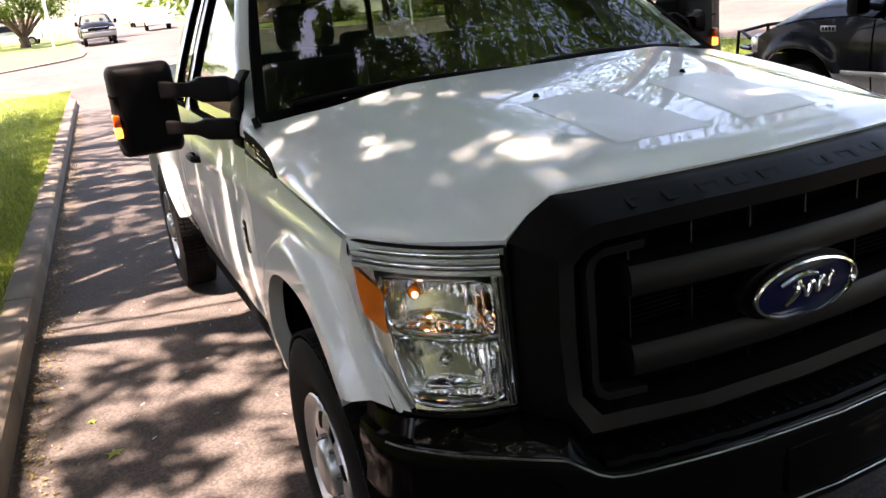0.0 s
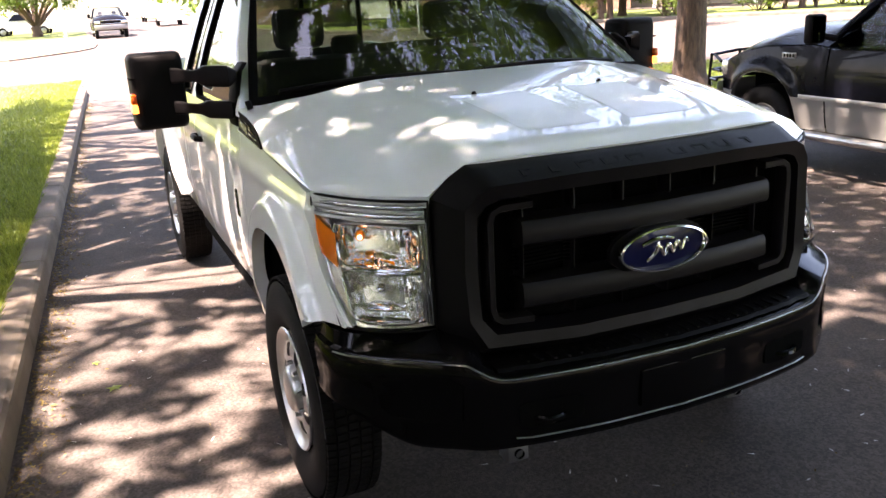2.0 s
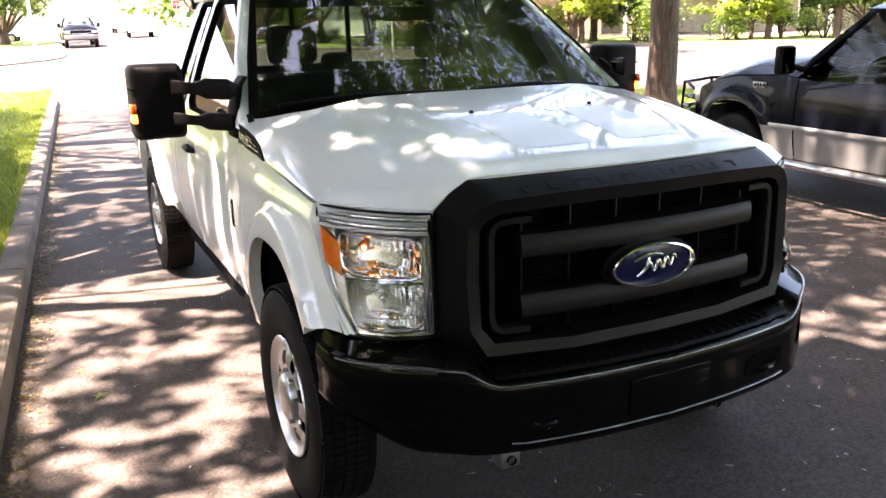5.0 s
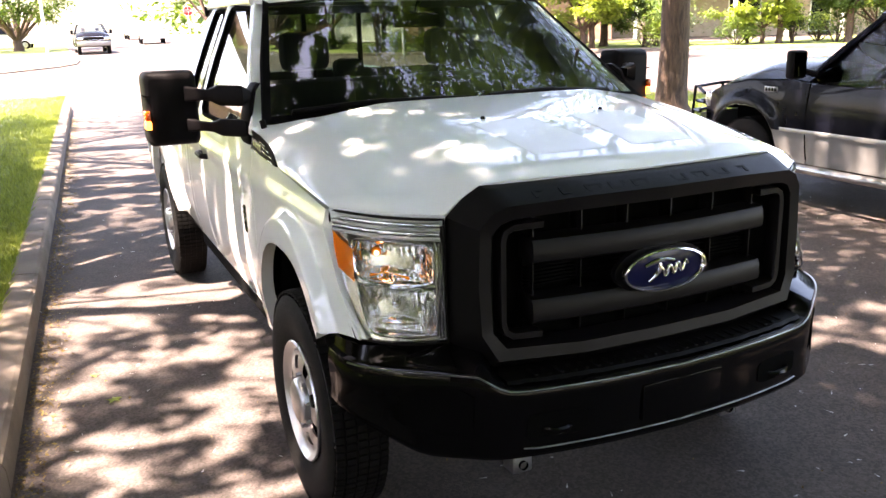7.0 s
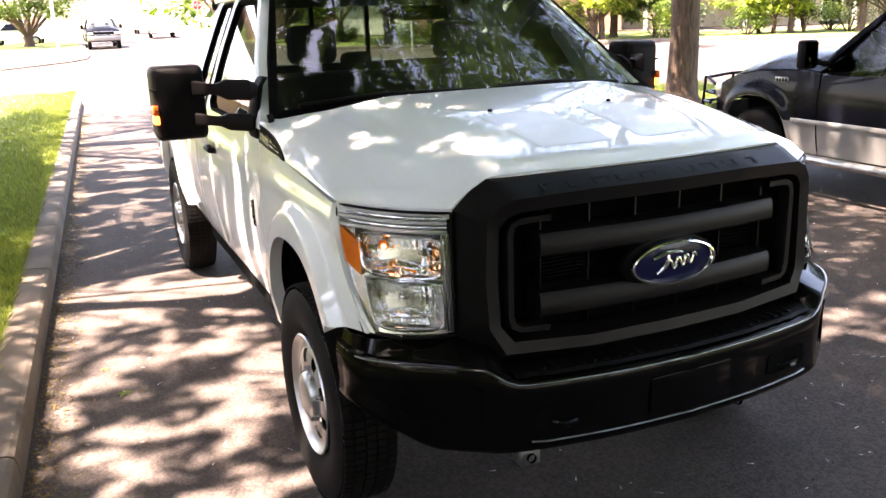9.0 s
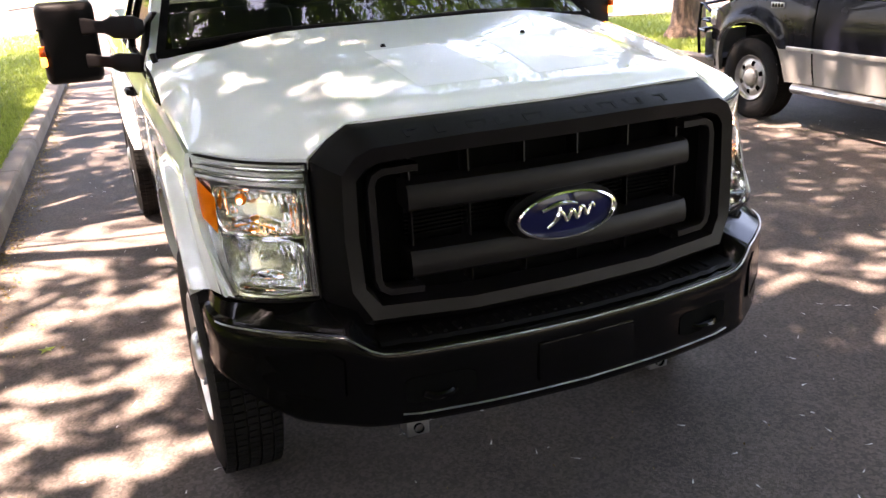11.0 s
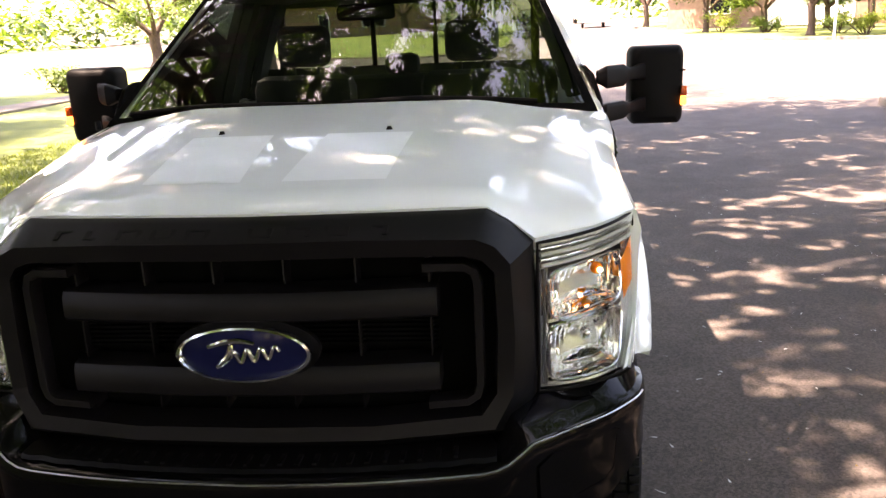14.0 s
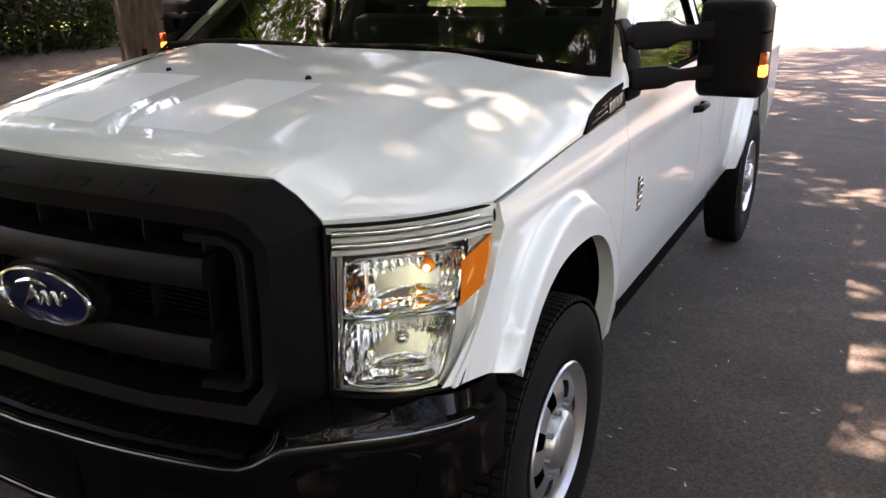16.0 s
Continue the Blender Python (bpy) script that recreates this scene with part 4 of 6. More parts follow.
        vt = part("fender_vent", bm, PLASTIC, front, "black vent with a bright badge")
        for k in range(4):
            bm = bmesh.new()
            y0, y1 = 1.062 + 0.012 * k * k, (1.42, 1.22, 1.21, 1.25)[k]
            box(bm, (-0.006, 0, -0.003), (0.006, y1 - y0, 0.003), 0.002)
            ob = part("vent_slat", bm, GLOSSTRIM, vt)
            ob.matrix_local = pose(sgn * 0.992, y0, 1.320 + 0.018 * k, 3 + 2 * k, 0, 0)
        for k in range(4):
            bm = bmesh.new()
            box(bm, (-0.003, -0.013, -0.017), (0.003, 0.013, 0.017), 0.002)
            ob = part("vent_badge", bm, SATIN, vt)
            ob.matrix_local = pose(sgn * 0.994, 1.255 + 0.036 * k, 1.358 + 0.004 * k, 6, 0, 0)
        # door badge: small bright blocks on a dark backing
        bm = bmesh.new()
        for k in range(5):
            box(bm, (sgn * side_x(1.62, 0.97) - 0.004, 1.635 + 0.010 * (k % 2) + 0.004 * k, 0.935 + 0.023 * k), (sgn * side_x(1.62, 0.97) + 0.005, 1.695 + 0.014 * (k % 2) + 0.004 * k, 0.952 + 0.023 * k), 0.003)
        emblem = part("side_emblem", bm, CHROME, door, "small chrome emblem")
        bm = bmesh.new()
        box(bm, (sgn * side_x(1.62, 0.97) - 0.004, 1.650, 0.928), (sgn * side_x(1.62, 0.97) + 0.0025, 1.690, 1.052), 0.001)
        part("emblem_backing", bm, GLOSSBLACK, emblem)
        # arch liner, near-black so that its colour carries the arch's shade
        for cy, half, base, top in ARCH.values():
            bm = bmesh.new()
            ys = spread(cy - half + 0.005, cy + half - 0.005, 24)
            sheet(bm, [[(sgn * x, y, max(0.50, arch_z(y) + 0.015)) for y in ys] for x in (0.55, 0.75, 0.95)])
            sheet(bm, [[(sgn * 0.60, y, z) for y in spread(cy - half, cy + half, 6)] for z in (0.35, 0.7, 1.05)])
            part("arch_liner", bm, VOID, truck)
        # lower sill
        bm = bmesh.new()
        box(bm, (0.74, 1.36, 0.49), (0.90, 3.98, 0.575), 0.02)
        bm.transform(Matrix.Diagonal((sgn, 1, 1, 1)))
        part("sill", bm, PLASTIC, truck)
    # rear wall with the sliding window
    y = 3.27
    bm = bmesh.new()
    for lo, hi in (((-0.89, y, 0.7), (0.89, y + 0.03, 1.545)), ((-0.80, y, 1.895), (0.80, y + 0.03, 1.95)), ((-0.785, y, 1.545), (-0.735, y + 0.03, 1.895)), ((0.735, y, 1.545), (0.785, y + 0.03, 1.895))):
        box(bm, lo, hi)
    part("cab_back", bm, [CLOTH], truck)
    bm = bmesh.new()
    sheet(bm, [[(x, y + 0.01, z) for x in (-0.735, 0.735)] for z in (1.545, 1.895)])
    g = part("rear_window", bm, DARKGLASS, truck)
    g.visible_shadow = False
    for x in (-0.20, 0.17):
        bm = bmesh.new()
        box(bm, (x - 0.014, y - 0.01, 1.545), (x + 0.014, y + 0.02, 1.895), 0.004)
        part("window_bar", bm, PLASTIC, g)
    # bed and tailgate
    bm = bmesh.new()
    box(bm, (-0.965, 3.33, 0.80), (0.965, 5.56, 0.88))
    box(bm, (-0.96, 3.33, 0.80), (0.96, 3.37, 1.43))
    box(bm, (-0.96, 5.52, 0.62), (0.96, 5.57, 1.44), 0.01)
    for sgn in (-1, 1):
        box(bm, (sgn * 0.955 - 0.02, 3.33, 0.82), (sgn * 0.955 + 0.02, 5.56, 1.445))
    part("bed", bm, WHITE, truck)
    bm = bmesh.new()
    box(bm, (-0.95, 1.36, 0.52), (0.95, 3.26, 0.58))
    box(bm, (-0.95, 1.33, 0.52), (0.95, 1.37, 1.30))
    part("cab_floor", bm, VOID, truck)
    # dashboard, wheel, seats
    bm = bmesh.new()
    rows = []
    for yy, z in ((1.30, 1.39), (1.42, 1.405), (1.58, 1.40), (1.66, 1.36), (1.68, 1.2), (1.66, 1.0)):
        rows.append([(x, yy, z) for x in spread(-0.92, 0.92, 10)])
    sheet(bm, rows)
    part("dashboard", bm, PLASTIC, truck)
    bm = bmesh.new()
    ringm = pose(0.38, 1.83, 1.28, 62, 0, 0)
    tube(bm, [tuple(ringm @ Vector((0.19 * math.cos(a), 0.19 * math.sin(a), 0))) for a in spread(0, 2 * math.pi, 32)], 0.016, 8, caps=False)
    tube(bm, [tuple(ringm @ Vector((-0.18, 0, 0))), tuple(ringm @ Vector((0, 0, -0.03))), tuple(ringm @ Vector((0.18, 0, 0)))], 0.02, 8)
    part("steering_wheel", bm, PLASTIC, truck)
    for x in (-0.43, 0.43):
        bm = bmesh.new()
        box(bm, (x - 0.26, 2.38, 0.95), (x + 0.26, 2.56, 1.545), 0.06)
        box(bm, (x - 0.26, 1.95, 0.85), (x + 0.26, 2.45, 1.02), 0.05)
        seat = part("front_seat", bm, CLOTH, truck)
        bm = bmesh.new()
        box(bm, (x - 0.135, 2.44, 1.585), (x + 0.135, 2.56, 1.79), 0.045)
        tube(bm, [(x - 0.06, 2.5, 1.5), (x - 0.06, 2.5, 1.65)], 0.009, 6)
        tube(bm, [(x + 0.06, 2.5, 1.5), (x + 0.06, 2.5, 1.65)], 0.009, 6)
        part("headrest", bm, CLOTH, seat)
    bm = bmesh.new()
    box(bm, (-0.72, 3.0, 0.9), (0.72, 3.2, 1.50), 0.06)
    box(bm, (-0.10, 2.98, 1.50), (0.10, 3.08, 1.62), 0.04)
    part("rear_seat", bm, CLOTH, truck)
    bm = bmesh.new()
    box(bm, (-0.13, 1.93, 1.80), (0.13, 1.96, 1.87), 0.02)
    tube(bm, [(0, 1.94, 1.87), (0, 1.91, 1.925)], 0.012, 6)
    part("rear_view_mirror", bm, VOID, truck)


def hood_at(x, t):
    """The bonnet's skin over a side place x, at t along its length."""
    lo, hi = 0.0, 1.0
    for _ in range(30):
        mid = (lo + hi) / 2
        if hood_point(mid, t).x < abs(x):
            lo = mid
        else:
            hi = mid
    p = hood_point(lo, t)
    return Vector((x, p.y, p.z))


def pickup():
    truck = thing("pickup_truck", "white full-size pickup truck with black grille and towing mirrors", "pickup truck")
    hood_ob = part("bonnet", hood(), WHITE, truck)
    for sgn in (-1, 1):
        # pale rectangle over the skin: a reflection painted as a fixed patch
        bm = bmesh.new()
        rows = []
        for t in spread(0.15, 0.565, 12):
            f = (t - 0.15) / 0.415
            a, b = (0.055 + 0.03 * f, 0.325 + 0.02 * f)
            rows.append([tuple(hood_at(x * sgn, t) + Vector((0, 0, 0.0015))) for x in spread(a, b, 8)])
        sheet(bm, rows)
        part("painted_sheen", bm, HOODSHEEN, hood_ob, "matt pale rectangle painted as a reflection on the bonnet")
        bm = bmesh.new()
        p = hood_at(sgn * 0.266, 0.605)
        bmesh.ops.create_cone(bm, cap_ends=True, segments=12, radius1=0.011, radius2=0.006, depth=0.010, matrix=Matrix.Translation(p + Vector((0, 0, 0.004))))
        part("washer_nozzle", bm, PLASTIC, hood_ob, "small black washer nozzle")
    # grille
    bm = bmesh.new()
    ring_loops(bm, resample([moved(G0, 0.10), G0, G0B, G1]))
    grille = part("grille", bm, GRILLEBLACK, truck, "black plastic grille surround", sharp=30)
    bm = bmesh.new()
    ring_loops(bm, resample([G1, G2, moved(G2, 0.10, 0.985)]))
    part("grille_frame", bm, CHARCOAL, grille, sharp=30)
    # near-black sheet that paints the shaded depth behind the grille
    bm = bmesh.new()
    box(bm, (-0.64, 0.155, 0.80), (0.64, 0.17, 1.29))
    part("grille_shade_back", bm, VOID, grille)
    part("grille_bar", grille_bar(1.095, 1.178), CHARCOAL, grille)
    part("grille_bar", grille_bar(0.903, 0.988), CHARCOAL, grille)
    for sgn in (-1, 1):
        bm = bmesh.new()
        swept(bm, [(sgn * x, y, z) for x, y, z in ((0.435, 0.04, 1.226), (0.53, 0.055, 1.222), (0.553, 0.06, 1.208), (0.562, 0.062, 1.18), (0.562, 0.062, 0.92), (0.553, 0.06, 0.892), (0.53, 0.055, 0.878), (0.435, 0.045, 0.874))], 0.022, 0.05)
        part("grille_bracket", bm, CHARCOAL, grille)
    for x in (-0.444, -0.266, -0.089, 0.089, 0.266, 0.444):
        bm = bmesh.new()
        box(bm, (x - 0.0025, 0.088, 0.845), (x + 0.0025, 0.15, 1.252), 0.001)
        part("grille_fin", bm, CHARCOAL, grille)
    for k in range(6):
        bm = bmesh.new()
        z = 1.012 + 0.012 * k
        box(bm, (-0.46, 0.11, z), (0.46, 0.125, z + 0.004))
        part("mesh_wire", bm, VOID, grille)
    # raised plain bars where the lettering stands, on the band above the grille
    for k, x in enumerate((-0.43, -0.345, -0.26, -0.175, -0.09, 0.06, 0.15, 0.24, 0.33)):
        bm = bmesh.new()
        for dx in (-0.024, 0.024):
            box(bm, (x + dx - 0.006, -0.0007, -0.016), (x + dx + 0.006, 0.001, 0.016))
        box(bm, (x - 0.018, -0.0008, 0.009 - 0.026 * (k % 2)), (x + 0.018, 0.0008, 0.016 - 0.026 * (k % 2)))
        ob = part("raised_bar", bm, GRILLEBLACK, grille)
        y, z = lerp_at([(0, 0.0225, 1.3215), (0.3, 0.036, 1.3215), (0.57, 0.085, 1.3115)], abs(x))
        ob.matrix_local = Matrix.Translation((0, y + 0.0003, z)) @ pose(0, 0, 0, -63, 0, 0)
    badge(grille)
    for sgn in (-1, 1):
        headlamp(truck, sgn)
    # bumper
    bump = part("front_bumper", bumper(), GLOSSBLACK, truck, "gloss black steel bumper", sharp=35)
    path = bumper_path()
    # thin bright tubes put in as the highlights on the black bumper's edges
    for nm, zf, x1, off in (("upper_lip", None, 0.99, 0.001), ("lower_lip", 0.552, 0.60, 0.003)):
        line = []
        for i, p in enumerate(path):
            if p.x > x1:
                break
            q = path[min(i + 1, len(path) - 1)] - path[max(i - 1, 0)]
            nrm = Vector((q.y, -q.x)).normalized() * off
            z = lerp_at(BUMP_TOP, p.x) - 0.008 if zf is None else zf + 0.012 * ease((p.x - 0.53) / 0.07)
            line.append((p.x + nrm.x, p.y + nrm.y, z))
        bm = bmesh.new()
        tube(bm, [(-x, y, z) for x, y, z in reversed(line[1:])] + line, 0.0026, 8)
        part(nm, bm, LIPGLINT, bump)
    bm = bmesh.new()
    rows = []
    for x in spread(-0.60, 0.60, 40):
        y = face_point(x, 0).y
        rows.append([(x, y + 0.018, 0.762), (x, y + 0.026, 0.772), (x, y + 0.10, 0.776), (x, y + 0.17, 0.778)])
    sheet(bm, rows)
    part("step_pad", bm, GRILLEBLACK, bump)
    for x in spread(-0.5, 0.5, 24):
        bm = bmesh.new()
        y = face_point(x, 0).y
        box(bm, (x - 0.006, y + 0.035, 0.772), (x + 0.006, y + 0.085, 0.779), 0.002)
        part("pad_rib", bm, GRILLEBLACK, bump)
    for sgn in (-1, 1):
        bm = bmesh.new()
        outline = [(0.70, 0.73), (0.735, 0.755), (0.90, 0.75), (0.915, 0.735), (0.905, 0.635), (0.88, 0.61), (0.73, 0.595), (0.705, 0.615)]
        path = bumper_path()

        def on_face(x, z, out):
            for a, b in zip(path, path[1:]):
                if a.x <= x <= b.x:
                    return Vector((sgn * x, a.y + (b.y - a.y) * (x - a.x) / (b.x - a.x) - out, z))
            return Vector((sgn * x, path[-1].y, z))
        inner = [(0.81 + (x - 0.81) * 0.9, 0.675 + (z - 0.675) * 0.86) for x, z in outline]
        ring_loops(bm, [[on_face(x, z, 0.002) for x, z in outline], [on_face(x, z, 0.008) for x, z in outline], [on_face(x, z, 0.006) for x, z in inner]])
        bm.faces.new([bm.verts.new(on_face(x, z, 0.005)) for x, z in inner])
        part("fog_lamp_blank", bm, GLOSSBLACK, bump)
        # flat near-black face painted as the opening's shaded depth
        bm = bmesh.new()
        bm.faces.new([bm.verts.new(on_face(0.45 + 0.10 * c, 0.625 + 0.04 * s, 0.0015)) for c, s in rounded(1, 1, 0.4, 4)])
        part("tow_opening", bm, VOID, bump)
        bm = bmesh.new()
        pts = [(sgn * (0.45 + dx), y, z) for dx, y, z in ((-0.05, -0.02, 0.615), (-0.045, -0.07, 0.61), (-0.02, -0.085, 0.606), (0.02, -0.085, 0.606), (0.045, -0.07, 0.61), (0.05, -0.02, 0.615))]
        tube(bm, pts, 0.012, 8)
        part("tow_hook", bm, GLOSSBLACK, bump)
        bm = bmesh.new()
        box(bm, (sgn * 0.452 - 0.038, 0.14, 0.345), (sgn * 0.452 + 0.038, 0.21, 0.41), 0.006)
        box(bm, (sgn * 0.452 - 0.03, 0.16, 0.38), (sgn * 0.452 + 0.03, 0.19, 0.56))
        br = part("bracket", bm, STEEL, truck, "bare steel bracket under the bumper")
        # near-black plug painted as the shade in the hole
        bm = bmesh.new()
        lathe(bm, [(-0.01, 0.016), (0.02, 0.016), (0.021, 0.0001)], 16, Matrix.Translation((sgn * 0.452, 0.138, 0.375)) @ pose(0, 0, 0, 0, 0, 90))
        part("bracket_hole", bm, VOID, br)
    bm = bmesh.new()
    box(bm, (-0.16, -0.114, 0.578), (0.16, -0.095, 0.70), 0.003)
    part("plate_mount", bm, GLOSSBLACK, bump)
    for sgn in (-1, 1):
        bm = bmesh.new()
        tube(bm, [(sgn * 0.42, 0.1, 0.50), (sgn * 0.42, 1.4, 0.50), (sgn * 0.42, 5.45, 0.62)], 0.06, 8)
        part("frame_rail", bm, VOID, truck)
    # near-black block that fills the engine bay with painted shade
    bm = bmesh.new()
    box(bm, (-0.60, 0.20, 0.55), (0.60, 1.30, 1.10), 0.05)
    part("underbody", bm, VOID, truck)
    for y in (AX_F, AX_R):
        bm = bmesh.new()
        tube(bm, [(-0.8, y, 0.43), (0.8, y, 0.43)], 0.058, 10)
        part("axle", bm, VOID, truck)
    cab(truck)
    for sgn in (-1, 1):
        tow_mirror(truck, sgn)
        wheel(truck, sgn * 0.907, AX_F, sgn)
        wheel(truck, sgn * 0.907, AX_R, sgn)
    bm = bmesh.new()
    tube(bm, [(-0.96, 1.30, 1.43), (-0.965, 1.31, 1.46)], 0.012, 8)
    part("aerial_base", bm, PLASTIC, truck)
    return truck


pickup()

# ---- older pickups ----
def old_pickup(name, label, at, turn, upper, lower, guard, two_tone=0.72):
    """A crew-cab pickup, front towards its own +y, origin on the ground under the front axle."""
    root = thing(name, label, "pickup truck", at, turn)
    back = -3.95

    def under(y):
        z = 0.42
        for c, half, top in ((0.0, 0.47, 0.93), (back, 0.47, 0.93)):
            u = abs(y - c) / half
            if u < 1:
                z = max(z, 0.42 + (top - 0.42) * (1 - u ** 2.5) ** 0.45)
        return z

    def side(y, z):
        x = 1.0 - 0.05 * ((z - 0.85) / 0.4) ** 2 - 0.10 * ease((y - 0.25) / 0.55) ** 1.5
        for c in (0.0, back):
            r = math.hypot((y - c) / 0.5, (z - 0.42) / 0.53)
            x += 0.03 * ease((1.25 - r) / 0.2)
        return x

    def crest(y):
        return lerp_at([(-5.4, 1.25), (-3.3, 1.25), (-3.28, 1.17), (-0.85, 1.17), (-0.6, 1.20), (0.0, 1.17), (0.35, 1.10), (0.66, 0.98)], y)

    for sgn in (-1, 1):
        for nm, y0, y1 in (("fender", -0.80, 0.66), ("front_door", -1.92, -0.81), ("rear_door", -2.90, -1.93), ("cab_corner", -3.28, -2.91), ("bed_side", -5.35, -3.31)):
            for lo_part in (False, True):
                rows = []
                for y in spread(y0 + 0.004, y1 - 0.004, int((y1 - y0) / 0.03) + 2):
                    a, b = under(y), crest(y)
                    cut = min(max(two_tone, a + 0.002), b - 0.002)
                    z0, z1 = (a, cut) if lo_part else (cut, b)
                    row = [(sgn * side(y, z), y, z) for z in spread(z0, max(z1, z0 + 0.001), 8)]
                    if lo_part:
                        row.insert(0, (sgn * (side(y, z0) - 0.05), y, z0 + 0.01))
                    else:
                        row.append((sgn * (side(y, z1) - 0.06), y, z1 + 0.012))
                    rows.append(row)
                bm = bmesh.new()
                sheet(bm, rows)
                part(nm if not lo_part else "lower_" + nm, bm, lower if lo_part else upper, root)
        bm = bmesh.new()
        box(bm, (sgn * 1.0 - 0.012, -3.2, two_tone - 0.012), (sgn * 1.0 + 0.012, -0.50, two_tone + 0.03), 0.006)
        part("side_trim", bm, SILVER, root)
        # running board tube
        bm = bmesh.new()
        tube(bm, [(sgn * 0.86, -0.50, 0.36), (sgn * 0.99, -0.62, 0.375), (sgn * 1.01, -1.2, 0.378), (sgn * 1.01, -2.9, 0.378), (sgn * 0.86, -3.1, 0.36)], 0.042, 12)
        part("side_step", bm, STEEL, root, "bright steel step tube")
        # posts, rail, panes
        for a, b, w in ((( 0.955, -0.78, 1.24), (0.76, -1.40, 1.80), 0.09), ((0.965, -1.92, 1.17), (0.76, -1.92, 1.83), 0.10), ((0.965, -2.98, 1.17), (0.76, -2.96, 1.82), 0.16)):
            bm = bmesh.new()
            post(bm, (sgn * a[0], a[1], a[2]), (sgn * b[0], b[1], b[2]), w, w)
            part("roof_post", bm, upper, root)
        for quad in (((-0.88, 1.17), (-1.42, 1.78), (-1.87, 1.79), (-1.87, 1.17)), ((-1.97, 1.17), (-1.97, 1.79), (-2.88, 1.78), (-2.90, 1.17))):
            bm = bmesh.new()
            bm.faces.new([bm.verts.new((sgn * (0.95 - 0.30 * (z - 1.17)), y, z)) for y, z in quad])
            g = part("side_window", bm, DOORGLASS, root, smooth=False)
            g.visible_shadow = False
        # mirror
        bm = bmesh.new()
        box(bm, (-0.09, -0.05, -0.13), (0.09, 0.05, 0.13), 0.03)
        bm.transform(Matrix.Translation((sgn * 1.14, -0.78, 1.36)))
        mir = part("side_mirror", bm, PLASTIC, root)
        bm = bmesh.new()
        box(bm, (-0.07, -0.056, -0.11), (0.07, -0.05, 0.11))
        bm.transform(Matrix.Translation((sgn * 1.14, -0.78, 1.36)))
        part("mirror_glass", bm, DARKGLASS, mir)
        bm = bmesh.new()
        tube(bm, [(sgn * 0.95, -0.85, 1.27), (sgn * 1.08, -0.80, 1.30)], 0.03, 8)
        part("mirror_arm", bm, PLASTIC, mir)
        # small plain badge plate on the fender
        bm = bmesh.new()
        xs = sgn * (side(-0.33, 1.10) + 0.006)
        box(bm, (xs - 0.006, -0.42, 1.075), (xs + 0.006, -0.25, 1.128), 0.004)
        bd = part("fender_badge", bm, SILVER, root)
        for k in range(4):
            bm = bmesh.new()
            box(bm, (xs - 0.010, -0.405 + 0.038 * k, 1.086), (xs + 0.010, -0.385 + 0.038 * k, 1.117), 0.002)
            part("badge_bar", bm, VOID, bd)
        # head lamp
        bm = bmesh.new()
        box(bm, (sgn * 0.74 - 0.14, 0.60, 0.86), (sgn * 0.74 + 0.14, 0.70, 1.03), 0.03)
        part("headlamp", bm, REFLECTOR, root)
        bm = bmesh.new()
        box(bm, (sgn * 0.925 - 0.03, 0.55, 0.86), (sgn * 0.925 + 0.03, 0.66, 1.02), 0.02)
        part("turn_lamp", bm, SATIN, root)
        wheel(root, sgn * 0.86, 0.0, sgn, 6, ALLOY, r=0.40)
        wheel(root, sgn * 0.86, back, sgn, 6, ALLOY, r=0.40)
    # bonnet
    bm = bmesh.new()
    rows = []
    for y in spread(-0.76, 0.66, 20):
        rows.append([((side(y, 1.0) - 0.05) * u, y, crest(y) + 0.012 + (0.19 - 0.02 * ease(y)) * (1 - abs(u) ** 2.6) * ease((0.80 - y) / 0.5)) for u in spread(-1, 1, 24)])
    rows.append([(p[0], p[1] + 0.02, p[2] - 0.06) for p in rows[-1]])
    sheet(bm, rows)
    part("bonnet", bm, upper, root)
    # front: grille, bumper
    bm = bmesh.new()
    box(bm, (-0.62, 0.58, 0.82), (0.62, 0.70, 1.10), 0.03)
    gr = part("grille", bm, VOID, root)
    for z in (0.86, 0.93, 1.0, 1.06):
        bm = bmesh.new()
        box(bm, (-0.60, 0.695, z - 0.01), (0.60, 0.715, z + 0.012), 0.005)
        part("grille_bar", bm, CHROME if z in (0.86, 1.06) else CHARCOAL, gr)
    bm = bmesh.new()
    rows = []
    for u in spread(-1, 1, 24):
        y = 0.84 - 0.16 * abs(u) ** 3
        rows.append([(0.98 * u, y - 0.08, 0.80), (0.98 * u, y - 0.01, 0.79), (0.98 * u, y, 0.76), (0.98 * u, y, 0.56), (0.98 * u, y - 0.03, 0.52), (0.98 * u, y - 0.1, 0.50)])
    sheet(bm, rows)
    part("front_bumper", bm, SILVER, root)
    if guard:
        bm = bmesh.new()
        g = None
        for pts in ([(-0.95, 0.66, 1.00), (-0.88, 0.86, 1.06), (-0.5, 0.93, 1.08), (0.5, 0.93, 1.08), (0.88, 0.86, 1.06), (0.95, 0.66, 1.00)],
                    [(-0.97, 0.70, 0.80), (-0.90, 0.88, 0.80), (-0.5, 0.95, 0.80), (0.5, 0.95, 0.80), (0.90, 0.88, 0.80), (0.97, 0.70, 0.80)],
                    [(-0.95, 0.66, 0.90), (-0.88, 0.87, 0.90), (-0.5, 0.94, 0.90)], [(0.5, 0.94, 0.90), (0.88, 0.87, 0.90), (0.95, 0.66, 0.90)]):
            bm2 = bmesh.new()
            tube(bm2, pts, 0.018, 8)
            g = part("brush_guard" if g is None else "guard_bar", bm2, GLOSSBLACK, g or root)
        bm.free()
        for x in (-0.88, -0.5, 0.5, 0.88):
            bm = bmesh.new()
